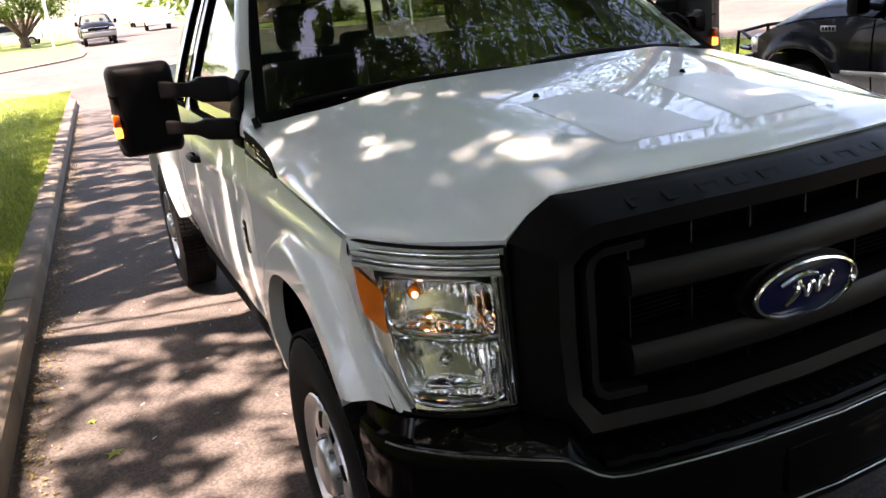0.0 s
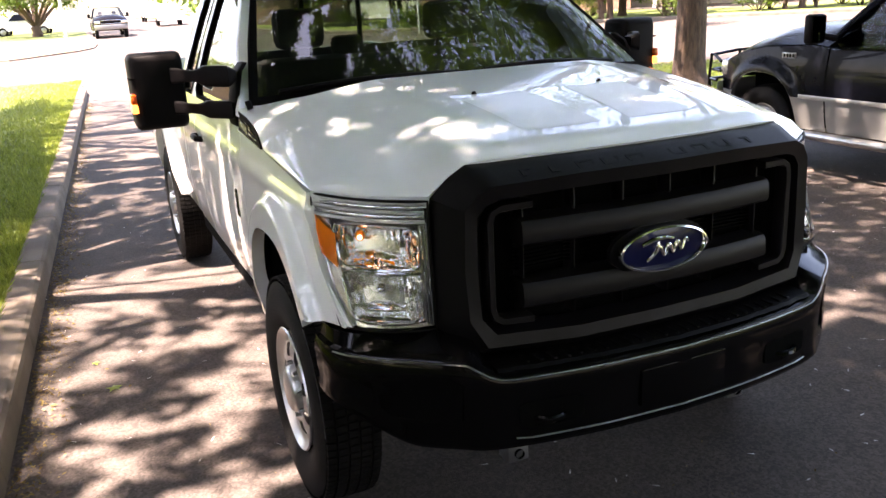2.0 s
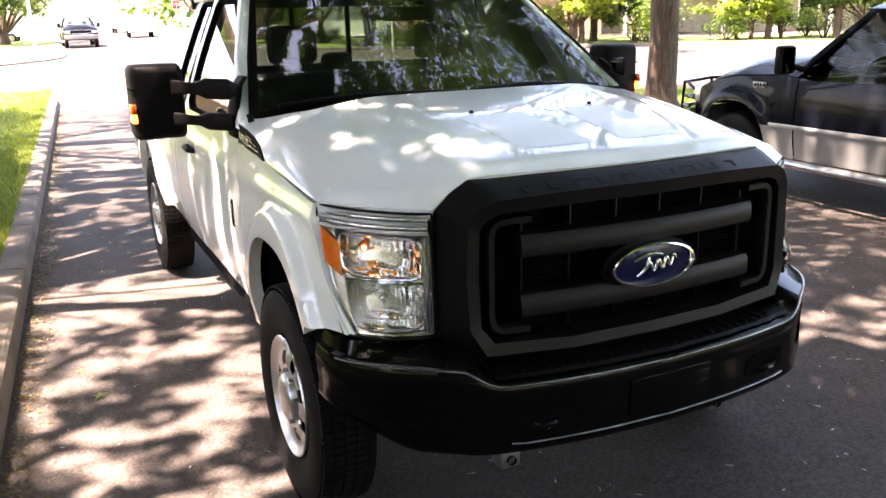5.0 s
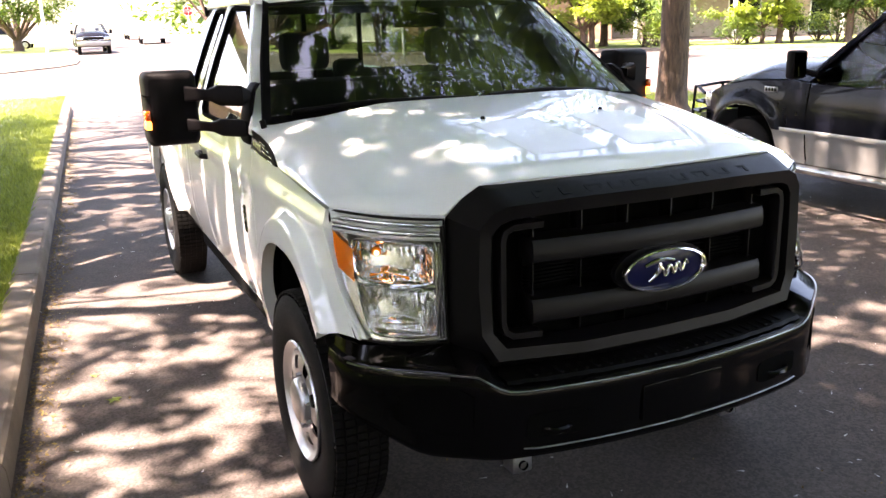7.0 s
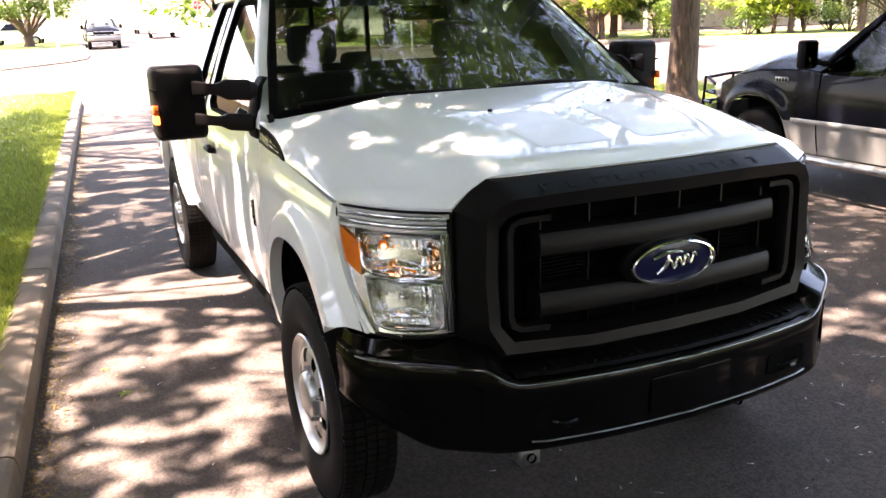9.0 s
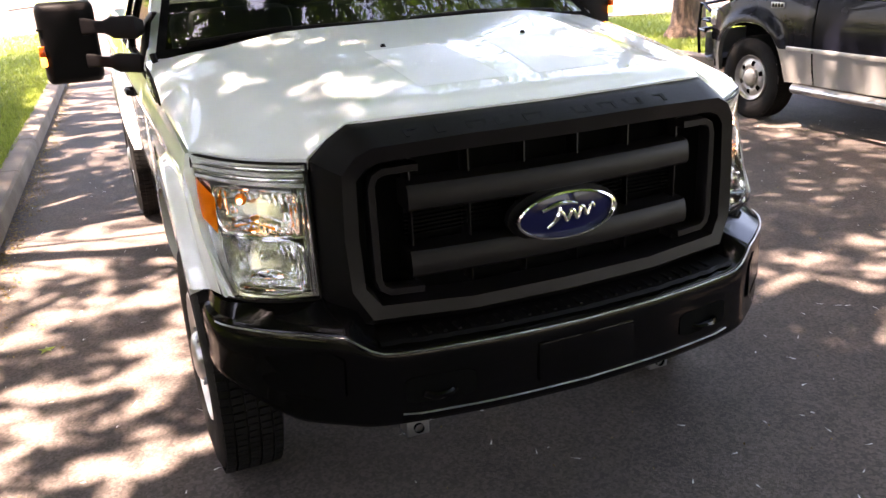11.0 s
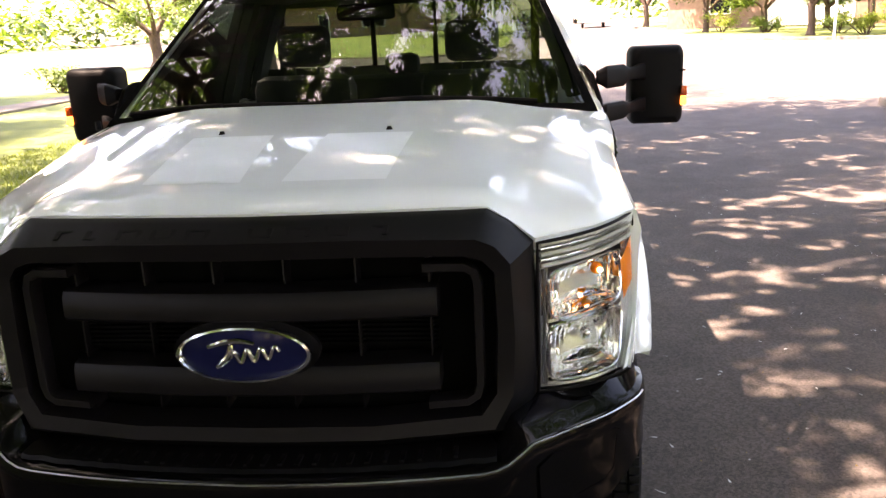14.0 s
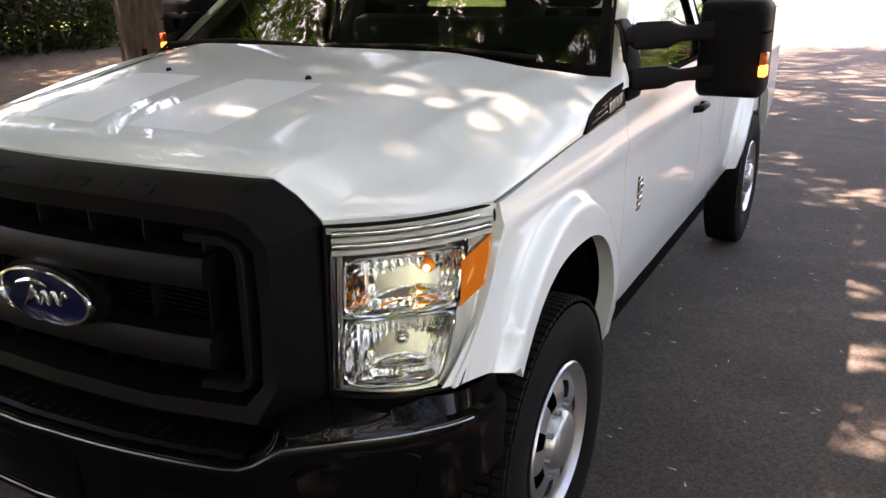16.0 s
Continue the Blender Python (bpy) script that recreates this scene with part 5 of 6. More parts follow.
            tube(bm, [(x, 0.90, 0.55), (x, 0.93, 0.8), (x, 0.90, 1.07)], 0.017, 8)
            part("guard_upright", bm, GLOSSBLACK, g)
    # windscreen, roof, rear
    bm = bmesh.new()
    sheet(bm, [[(u * (0.90 - 0.16 * v), -0.74 - 0.64 * v + 0.10 * (1 - u * u), 1.27 + 0.54 * v) for u in spread(-1, 1, 10)] for v in spread(0, 1, 6)])
    g = part("windscreen", bm, GLASS, root)
    g.visible_shadow = False
    bm = bmesh.new()
    sheet(bm, [[(0.77 * u, y, 1.80 + 0.07 * (1 - u ** 4)) for u in spread(-1, 1, 10)] for y in spread(-3.05, -1.33, 8)], 0.03)
    part("roof", bm, upper, root)
    bm = bmesh.new()
    box(bm, (-0.93, -3.10, 0.5), (0.93, -3.06, 1.30))
    part("cab_back", bm, upper, root)
    bm = bmesh.new()
    box(bm, (-0.92, -3.0, 0.45), (0.92, 0.6, 0.52))
    box(bm, (-0.93, -0.95, 0.5), (0.93, -0.80, 1.18), 0.03)
    box(bm, (-0.55, -0.60, 0.5), (0.55, 0.58, 0.98))
    box(bm, (-0.93, -5.33, 0.7), (0.93, -3.32, 0.78))
    part("underbody", bm, VOID, root)
    for x in (-0.42, 0.42):
        bm = bmesh.new()
        box(bm, (x - 0.25, -2.05, 0.8), (x + 0.25, -1.90, 1.40), 0.05)
        box(bm, (x - 0.12, -2.05, 1.42), (x + 0.12, -1.95, 1.60), 0.04)
        part("seat", bm, CLOTH, root)
    bm = bmesh.new()
    m = pose(-0.40, -1.15, 1.20, -62, 0, 0)
    tube(bm, [tuple(m @ Vector((0.19 * math.cos(a), 0.19 * math.sin(a), 0))) for a in spread(0, 2 * math.pi, 24)], 0.016, 8, caps=False)
    part("steering_wheel", bm, PLASTIC, root)
    return root


old_pickup("dark_pickup_truck", "dark navy pickup with silver lower body and brush guard, parked", (5.73, 4.42, 0.0), -2.0, NAVY, SILVER, True)
old_pickup("oncoming_pickup_truck", "dark pickup truck with chrome grille standing past the crossing", (1.42, 55.5, rise(1.42, 55.5)), 180.0, NAVY, NAVY, False)

# ---- trees ----
def limb(bm, a, b, r0, r1, bend, rng, seg=8, steps=6):
    a, b = Vector(a), Vector(b)
    side = Vector((rng.uniform(-1, 1), rng.uniform(-1, 1), rng.uniform(-0.3, 0.6))) * bend * (b - a).length
    pts = [a.lerp(b, k) + side * math.sin(math.pi * k) for k in spread(0, 1, steps)]
    tube(bm, pts, [r0 + (r1 - r0) * k for k in spread(0, 1, steps)], seg)
    return pts


def open_share(x, y, z):
    """How open the crowns are along the sun's way through a point: wider gaps over the kerb lane and the truck's front."""
    k = SUN.x / SUN.z
    hx, gx = x - k * (z - 1.4), x - k * z
    if y < -0.03 and -1.35 < gx < 0.95 or -1.1 < gx < -0.28 and y < 0.5:
        return 0.04
    if abs(hx) < 1.0 and -0.03 < y < 3.3:
        return 0.34 if y < 0.42 or y > 1.6 else 0.5 if hx < 0.2 else 0.68
    if -1.1 < gx < -0.28:
        return 0.3 if y < 0.9 else 0.56
    if y < -0.03:
        return 0.12 if gx < 0.9 else 0.46
    if gx < -2.6:
        return 0.42
    if gx < -1.95:
        return 0.14
    if gx < -0.9:
        return 0.40 if y < 0.6 else 0.58 if y < 3.6 else 0.54
    if gx < 4.5:
        return 0.48 if y < 1.7 else 0.28 if y < 3.0 else 0.34
    return 0.34 if gx < 7.5 else 0.2


def in_gap(x, y, z):
    """Whether a leaf is left out, to shape sun patches below and sky in the windscreen."""
    gx, gy = x - SUN.x / SUN.z * z, y - SUN.y / SUN.z * z
    if y < 6.5 and gx > (1.25 if y > 1.7 else 1.8):  # gaps cut above the street so that sky shows in the windscreen's reflection
        u, v = x - 0.12 * (z - 7), y - 0.28 * (z - 7)
        if 0.16 * noise.noise((u * 1.7, v * 1.7, 5.2)) + 0.5 * noise.noise((u * 4.6, v * 4.6, 2.6)) + 0.42 * noise.noise((u * 10.0, v * 10.0, 7.1)) > 0.05:
            return True
    if 0.0 < y < 1.7 and -0.4 < gx < 1.8 and noise.noise((x * 19.0, y * 19.0, z * 7.0)) > 0.24:  # stray sprays that break up the light on the bonnet
        return False
    if gx > -0.3:
        f = 1.8 if gx < 1.72 and y < 1.7 else 1.12
        gx, gy = gx * f, gy * f
    n = 0.38 * noise.noise((gx * 1.2, gy * 1.8, 3.7)) + 0.5 * noise.noise((gx * 3.9, gy * 5.6, 8.1)) + (0.32 if gx < -0.3 else 0.42) * noise.noise((gx * 8.5, gy * 11.0, 1.3))
    return n > 0.62 * (0.5 - open_share(x, y, z)) * 1.3


def leaf_cloud(verts, faces, centre, spread_r, count, size, rng, gaps=False):
    """Sprays of narrow leaves round a twig end."""
    cx, cy, cz = centre
    for _ in range(count):
        x, y, z = cx + rng.gauss(0, spread_r), cy + rng.gauss(0, spread_r), cz + rng.gauss(0, spread_r * 0.6)
        a, tip = rng.uniform(0, 6.283), rng.uniform(-0.9, 0.35)
        if gaps and in_gap(x, y, z):
            continue
        s = size * rng.uniform(0.6, 1.3)
        d = (math.cos(a) * s, math.sin(a) * s, tip * s)
        w = s * 0.24
        n = (-math.sin(a) * w, math.cos(a) * w, rng.uniform(-0.6, 0.6) * w)
        i = len(verts)
        verts += [(x, y, z), (x + d[0] * 0.5 + n[0], y + d[1] * 0.5 + n[1], z + d[2] * 0.4 + n[2]), (x + d[0], y + d[1], z + d[2]), (x + d[0] * 0.5 - n[0], y + d[1] * 0.5 - n[1], z + d[2] * 0.4 - n[2])]
        faces.append((i, i + 1, i + 2, i + 3))


def spray_cloud(verts, faces, centre, spread_r, count, size, rng):
    """Feathery sprays round a twig end: drooping stalks with narrow leaflets on both sides."""
    cx, cy, cz = centre
    for _ in range(count):
        x, y, z = cx + rng.gauss(0, spread_r), cy + rng.gauss(0, spread_r), cz + rng.gauss(0, spread_r * 0.4)
        a, droop = rng.uniform(0, 6.283), rng.uniform(-1.1, 0.1)
        if in_gap(x, y, z):
            continue
        ca, sa = math.cos(a), math.sin(a)
        for k in range(5):
            s = size * rng.uniform(0.7, 1.25)
            f, side = (k - 2) * size * 0.42, (1 if k % 2 else -1) if k < 4 else 0
            bx, by, bz = x + ca * f, y + sa * f, z + droop * (f + 0.3 * abs(f))
            dx, dy = ca * 0.7 - sa * side * 0.8, sa * 0.7 + ca * side * 0.8
            dz = droop * 0.6 + rng.uniform(-0.35, 0.35)
            w = s * 0.21
            nx, ny, nz = -dy * w, dx * w, rng.uniform(-0.5, 0.5) * w
            mx, my, mz = bx + dx * s * 0.5, by + dy * s * 0.5, bz + dz * s * 0.45
            i = len(verts)
            verts += [(bx, by, bz), (mx + nx, my + ny, mz + nz), (bx + dx * s, by + dy * s, bz + dz * s), (mx - nx, my - ny, mz - nz)]
            faces.append((i, i + 1, i + 2, i + 3))


def tree(name, label, at, height, trunk_r, crown_r, crown_low, seed, limbs=7, twigs=9, leaves=60, leaf=0.13, mat=None, lean=(0, 0), fork=0.28, flare=1.5, over=0, gaps=False, feathery=False, stem=None):
    """A tapered trunk, spreading limbs that fork twice, and a crown of small leaves with gaps."""
    rng = random.Random(seed)
    root = thing(name, label, "tree", (at[0], at[1], rise(*at) + 0.1))
    bm = bmesh.new()
    top = Vector((lean[0], lean[1], height * fork))
    ks = (0, 0.03, 0.08, 0.18, 0.4, 0.7, 1.0)
    tube(bm, [tuple(top * k + Vector((0.04 * math.sin(5 * k), 0.03 * math.sin(7 * k), -0.15 if k == 0 else 0))) for k in ks], [trunk_r * f for f in (flare, flare * 0.88, 1.16, 1.04, 0.97, 0.93, 0.98)], 16)
    if stem:  # a second stem that leaves the trunk low down
        tube(bm, stem, [trunk_r * f for f in spread(0.86, 0.45, len(stem) - 1)], 14)
    ends = []
    for i in range(limbs + over):
        a = 2 * math.pi * (i + rng.uniform(-0.25, 0.25)) / limbs
        reach = crown_r * rng.uniform(0.55, 0.95)
        if i >= limbs:  # limbs that reach out over the street
            a = rng.uniform(-0.9, 0.9)
            reach = crown_r * rng.uniform(0.8, 1.15 if not feathery else 1.4)
        z = crown_low + (height - crown_low) * (rng.uniform(0.25, 0.9) if not gaps else rng.uniform(0.34, 0.46))
        tip = Vector((top.x + reach * math.cos(a), top.y + reach * math.sin(a), z))
        main = limb(bm, top * rng.uniform(0.82, 1.0), tip, trunk_r * (rng.uniform(0.38, 0.55) if not gaps else rng.uniform(0.22, 0.32) if i < limbs else rng.uniform(0.28, 0.42)), trunk_r * (0.12 if i < limbs else 0.16), 0.10, rng)
        for j in range(twigs):
            p = main[rng.randrange(2, len(main))]
            b = a + rng.uniform(-1.4, 1.4)
            q = p + Vector((math.cos(b), math.sin(b), rng.uniform(-0.35, 0.75) * (0.25 if gaps else 1.0))) * crown_r * rng.uniform(0.2, 0.45)
            if gaps:
                q.z = max(q.z, crown_low + (height - crown_low) * rng.uniform(0.28, 0.38))
            q.z = max(q.z, crown_low + rng.uniform(-0.3, 0.5))
            twig = limb(bm, p, q, trunk_r * 0.13, trunk_r * 0.03, 0.12, rng, 5, 4)
            ends += [(twig[2], 0.8), (twig[3], 1.0), (twig[4], 1.2)]
    if gaps:  # short boughs that fill the crown over the trunk
        for j in range(16):
            a, r = rng.uniform(0, 6.283), 3.0 * rng.random() ** 0.6
            q = Vector((top.x + r * math.cos(a), top.y + r * math.sin(a), crown_low + (height - crown_low) * rng.uniform(0.34, 0.44)))
            limb(bm, top, q, trunk_r * 0.09, trunk_r * 0.03, 0.10, rng, 5, 4)
            ends.append((q, 1.35))
    part("trunk", bm, BARK, root, sharp=60)
    verts, faces = [], []
    for e, k in ends:
        n0 = len(verts)
        centre = Vector(e) + Vector((at[0], at[1], 0.1)) if gaps else e
        if feathery:
            spray_cloud(verts, faces, centre, crown_r * 0.085 * k, int(leaves * k), leaf, rng)
        else:
            leaf_cloud(verts, faces, centre, crown_r * 0.085 * k, int(leaves * k), leaf, rng, gaps)
        if gaps:
            verts[n0:] = [(x - at[0], y - at[1], z - 0.1) for x, y, z in verts[n0:]]
    me = bpy.data.meshes.new("crown")
    me.from_pydata(verts, [], faces)
    me.materials.append(mat or LEAF)
    ob = new("crown", me)
    ob.parent = root
    return root


tree("shade_tree", "tall shade tree with rough brown bark beside the hedge", (-4.15, 4.35), 11.5, 0.28, 6.4, 4.2, 3, limbs=6, twigs=20, leaves=260, leaf=0.075, fork=0.24, over=4, gaps=True, feathery=True, stem=[(0.02, 0.0, 1.25), (0.20, 0.13, 1.75), (0.52, 0.36, 2.4), (0.95, 0.70, 3.3), (1.5, 1.2, 4.6), (2.0, 1.9, 6.2)])
tree("shade_tree", "broad shade tree with forking trunk on the lawn", (-3.95, 12.7), 11.5, 0.38, 6.2, 5.0, 5, limbs=6, twigs=18, leaves=180, leaf=0.075, fork=0.22, flare=1.3, over=3, gaps=True, feathery=True)
# unseen trees, added behind the view to throw dappled shade on the street
for at, h, r, cr, seed in (((-4.9, -4.2), 12.0, 0.30, 6.8, 8), ((-4.7, -15.0), 12.0, 0.30, 6.8, 31), ((-5.0, -26.0), 12.0, 0.30, 6.8, 32)):
    tree("shade_tree", "tall shade tree on the lawn by the street, out of view", at, h, r, cr, 4.2, seed, limbs=9, twigs=11, leaves=430 if at[1] > -10 else 110, leaf=0.15 if at[1] > -10 else 0.24, over=7, gaps=True)
tree("street_tree", "tall street tree with flared brown trunk on the verge", (8.1, 9.55), 11.0, 0.25, 5.4, 4.1, 13, limbs=8, twigs=11, leaves=90, leaf=0.12, flare=1.75)
# trees at negative y are unseen, added to block light and darken reflections
for at, h, r, cr, seed in (((8.3, -2.5), 11.5, 0.27, 6.6, 21), ((8.0, -13.0), 11.5, 0.27, 6.8, 22), ((8.2, -24.0), 11.5, 0.27, 6.8, 23), ((-4.9, -36.0), 11.5, 0.27, 6.8, 27), ((7.9, -35.0), 11.5, 0.27, 6.8, 28), ((1.5, -46.0), 12.0, 0.3, 7.5, 29), ((-11.0, -46.0), 12.0, 0.3, 7.5, 30), ((-13.5, 0.5), 16.0, 0.3, 6.4, 24), ((-18.5, 8.0), 18.0, 0.3, 7.2, 25), ((-19.0, 17.0), 16.0, 0.3, 6.5, 26)):
    tree("street_tree", "tall leafy tree beside the street, mostly added out of view", at, h, r, cr, 4.2, seed, limbs=9, twigs=11, leaves=(110 if at[0] > 0 else 190) if at[1] > -10 else 100, leaf=0.18 if at[1] > -10 else 0.25)

# ---- round about: bushes, hedge, houses, far trees ----
def bush(name, label, at, size, mat, seed, count=1400, leaf=0.12, base=0.1):
    """A shrub: stems and a lumpy heap of small leaves."""
    rng = random.Random(seed)
    root = thing(name, label, name.replace("_", " "), (at[0], at[1], rise(*at) + base))
    bm = bmesh.new()
    verts, faces = [], []
    lumps = []
    for k in range(9):
        a, r = rng.uniform(0, 6.283), rng.uniform(0.1, 0.75)
        p = (size[0] / 2 * r * math.cos(a), size[1] / 2 * r * math.sin(a), size[2] * rng.uniform(0.3, 0.82))
        lumps.append(p)
        tube(bm, [(0.1 * p[0], 0.1 * p[1], -0.05), (0.6 * p[0], 0.6 * p[1], 0.5 * p[2]), p], [0.03, 0.02, 0.008], 5)
    for p in lumps:
        leaf_cloud(verts, faces, p, min(size) * 0.17, count // 9, leaf, rng)
    part("stem", bm, BARK, root)
    me = bpy.data.meshes.new("foliage")
    me.from_pydata(verts, [], faces)
    me.materials.append(mat)
    new("foliage", me).parent = root
    return root


def gable(bm, x0, x1, y0, y1, z, h, over=0.5):
    """A hipped roof over a rectangle."""
    x0, x1, y0, y1 = x0 - over, x1 + over, y0 - over, y1 + over
    r = (y1 - y0) / 2 * 0.9
    lo = [bm.verts.new(p) for p in ((x0, y0, z), (x1, y0, z), (x1, y1, z), (x0, y1, z))]
    lo2 = [bm.verts.new(v.co + Vector((0, 0, 0.22))) for v in lo]
    ra, rb = bm.verts.new((x0 + r, (y0 + y1) / 2, z + h)), bm.verts.new((x1 - r, (y0 + y1) / 2, z + h))
    for i in range(4):
        bm.faces.new([lo[i], lo[(i + 1) % 4], lo2[(i + 1) % 4], lo2[i]])
    bm.faces.new(lo)
    bm.faces.new([lo2[0], lo2[1], rb, ra]), bm.faces.new([lo2[1], lo2[2], rb]), bm.faces.new([lo2[2], lo2[3], ra, rb]), bm.faces.new([lo2[3], lo2[0], ra])


def house(label, at, turn, width, depth, openings, porch=None, wall=None, height=2.9):
    """A one-storey house: its front faces its own -y. Openings: (kind, x, width, sill, head)."""
    root = thing("house", label, "house", (at[0], at[1], rise(*at) + 0.12), turn)
    wall = wall or BRICK
    cuts = sorted(openings, key=lambda o: o[1])
    blocks = []
    x = -width / 2
    for kind, cx, w, z0, z1 in cuts:
        blocks.append(((x, 0, -0.6), (cx - w / 2, 0.25, height)))
        if z0 > 0.05:
            blocks.append(((cx - w / 2, 0, -0.6), (cx + w / 2, 0.25, z0)))
        blocks.append(((cx - w / 2, 0, z1), (cx + w / 2, 0.25, height)))
        x = cx + w / 2
    blocks += [((x, 0, -0.6), (width / 2, 0.25, height)), ((-width / 2, 0.25, -0.6), (-width / 2 + 0.25, depth, height)),
               ((width / 2 - 0.25, 0.25, -0.6), (width / 2, depth, height)), ((-width / 2 + 0.25, depth - 0.25, -0.6), (width / 2 - 0.25, depth, height))]
    for lo, hi in blocks:
        bm = bmesh.new()
        box(bm, lo, hi)
        part("wall", bm, wall, root, smooth=False)
    bm = bmesh.new()
    gable(bm, -width / 2, width / 2, 0, depth, height, 2.0)
    part("roof", bm, ROOFING, root, smooth=False)
    for kind, cx, w, z0, z1 in openings:
        bm = bmesh.new()
        t = 0.07
        for lo, hi in (((cx - w / 2, -0.03, z0), (cx - w / 2 + t, 0.12, z1)), ((cx + w / 2 - t, -0.03, z0), (cx + w / 2, 0.12, z1)), ((cx - w / 2 + t, -0.03, z1 - t), (cx + w / 2 - t, 0.12, z1)), ((cx - w / 2 + t, -0.03, z0), (cx + w / 2 - t, 0.12, z0 + t))):
            box(bm, lo, hi)
        fr = part(kind, bm, TRIM, root, smooth=False)
        bm = bmesh.new()
        if kind == "window":
            box(bm, (cx - w / 2 + t, 0.06, z0 + t), (cx + w / 2 - t, 0.07, z1 - t))
            part("pane", bm, NAVY, fr, smooth=False)
        elif kind == "garage_door":
            n = 4
            bm.free()
            for k in range(n):
                h = (z1 - z0 - 2 * t) / n
                bm = bmesh.new()
                box(bm, (cx - w / 2 + t, 0.05, z0 + t + h * k + 0.01), (cx + w / 2 - t, 0.09, z0 + t + h * (k + 1)), 0.008)
                part("panel", bm, TRIM, fr, smooth=False)
        else:
            box(bm, (cx - w / 2 + t, 0.05, z0 + t), (cx + w / 2 - t, 0.10, z1 - t), 0.01)
            part("leaf", bm, NAVY, fr, smooth=False)
    if porch:
        x0, x1, n = porch
        bm = bmesh.new()
        box(bm, (x0, -2.2, height - 0.35), (x1, -0.002, height - 0.05))
        part("porch_roof", bm, TRIM, root, smooth=False)
        for k in range(n):
            bm = bmesh.new()
            cx = x0 + 0.2 + (x1 - x0 - 0.4) * k / (n - 1)
            box(bm, (cx - 0.11, -2.1, -0.3), (cx + 0.11, -1.88, height - 0.35), 0.02)
            part("porch_post", bm, TRIM, root, smooth=False)
    return root


# brick house past the far corner, seen beyond the driver's mirror
house("brown brick ranch house with white garage door behind shrubs", (19.5, 47.0), -38, 24, 9, [("window", -8.5, 1.4, 0.8, 2.2), ("garage_door", -3.2, 5.0, 0.05, 2.3), ("door", 2.4, 1.1, 0.05, 2.2), ("window", 6.5, 2.2, 0.8, 2.2)])
house("pale house with a columned white porch behind shrubs", (36.5, 34.0), -48, 20, 9, [("window", -6, 1.8, 0.6, 2.2), ("window", -2, 1.8, 0.6, 2.2), ("door", 2.0, 1.1, 0.05, 2.2), ("window", 6, 2.0, 0.6, 2.2)], porch=(-8, 6, 6), wall=TAN)
house("tan house with brown roof past the crossing", (-18, 84.0), 12, 22, 9, [("window", -6, 2.0, 0.8, 2.2), ("door", -1, 1.1, 0.05, 2.2), ("window", 4, 2.4, 0.8, 2.2)])
house("low brick house behind the hedge", (-24.5, 15.0), 92, 20, 9, [("window", -5, 1.8, 0.8, 2.2), ("door", 0, 1.1, 0.05, 2.2), ("window", 5, 2.2, 0.8, 2.2)])

SHRUBS = [((24.0, 29.5), (2.2, 2.0, 1.8), BUSHLEAF), ((25.6, 29.8), (2.6, 2.0, 1.6), DARKLEAF), ((28.3, 28.2), (2.4, 2.0, 1.5), BUSHLEAF), ((30.6, 25.2), (2.6, 2.2, 1.8), BUSHLEAF), ((33.5, 25.6), (2.4, 2.2, 2.2), DARKLEAF), ((26.2, 31.5), (2.4, 2.0, 2.0), LIMELEAF), ((27.0, 27.6), (2.6, 2.2, 1.5), BUSHLEAF), ((29.2, 26.4), (1.6, 1.6, 1.9), DARKLEAF), ((31.5, 27.0), (2.4, 2.2, 1.4), LIMELEAF), ((20.2, 24.0), (2.6, 2.4, 2.6), BUSHLEAF), ((15.3, 36.2), (2.8, 1.8, 1.0), LIMELEAF), ((17.5, 38.5), (2.4, 1.6, 1.1), BUSHLEAF), ((19.0, 36.6), (2.2, 1.8, 1.0), LIMELEAF), ((13.0, 43.0), (2.0, 1.6, 1.0), BUSHLEAF), ((11.5, 46.0), (2.4, 2.0, 1.3), LIMELEAF), ((22.5, 34.0), (2.2, 2.0, 1.2), BUSHLEAF), ((17.2, 34.6), (3.4, 2.4, 1.3), LIMELEAF), ((20.4, 32.4), (3.0, 2.2, 1.2), LIMELEAF), ((23.0, 28.9), (2.4, 2.2, 1.7), LIMELEAF), ((15.0, 38.6), (2.6, 1.8, 1.1), BUSHLEAF), ((20.5, 37.2), (3.2, 2.0, 1.3), BUSHLEAF), ((-14.6, 18.6), (2.6, 2.4, 1.1), BUSHLEAF), ((-15.8, 21.0), (2.8, 2.4, 1.4), DARKLEAF), ((-14.4, 15.6), (2.2, 2.0, 1.0), BUSHLEAF), ((-13.6, 23.5), (2.2, 2.0, 0.9), BUSHLEAF)]
for k, (at, size, mat) in enumerate(SHRUBS):
    what = {"bush_leaves": "leafy green garden shrub by a house", "hedge_leaves": "dark green clipped garden shrub", "lime_leaves": "yellow-green flowering garden shrub"}[mat.name]
    bush("shrub", what, at, size, mat, 100 + k)


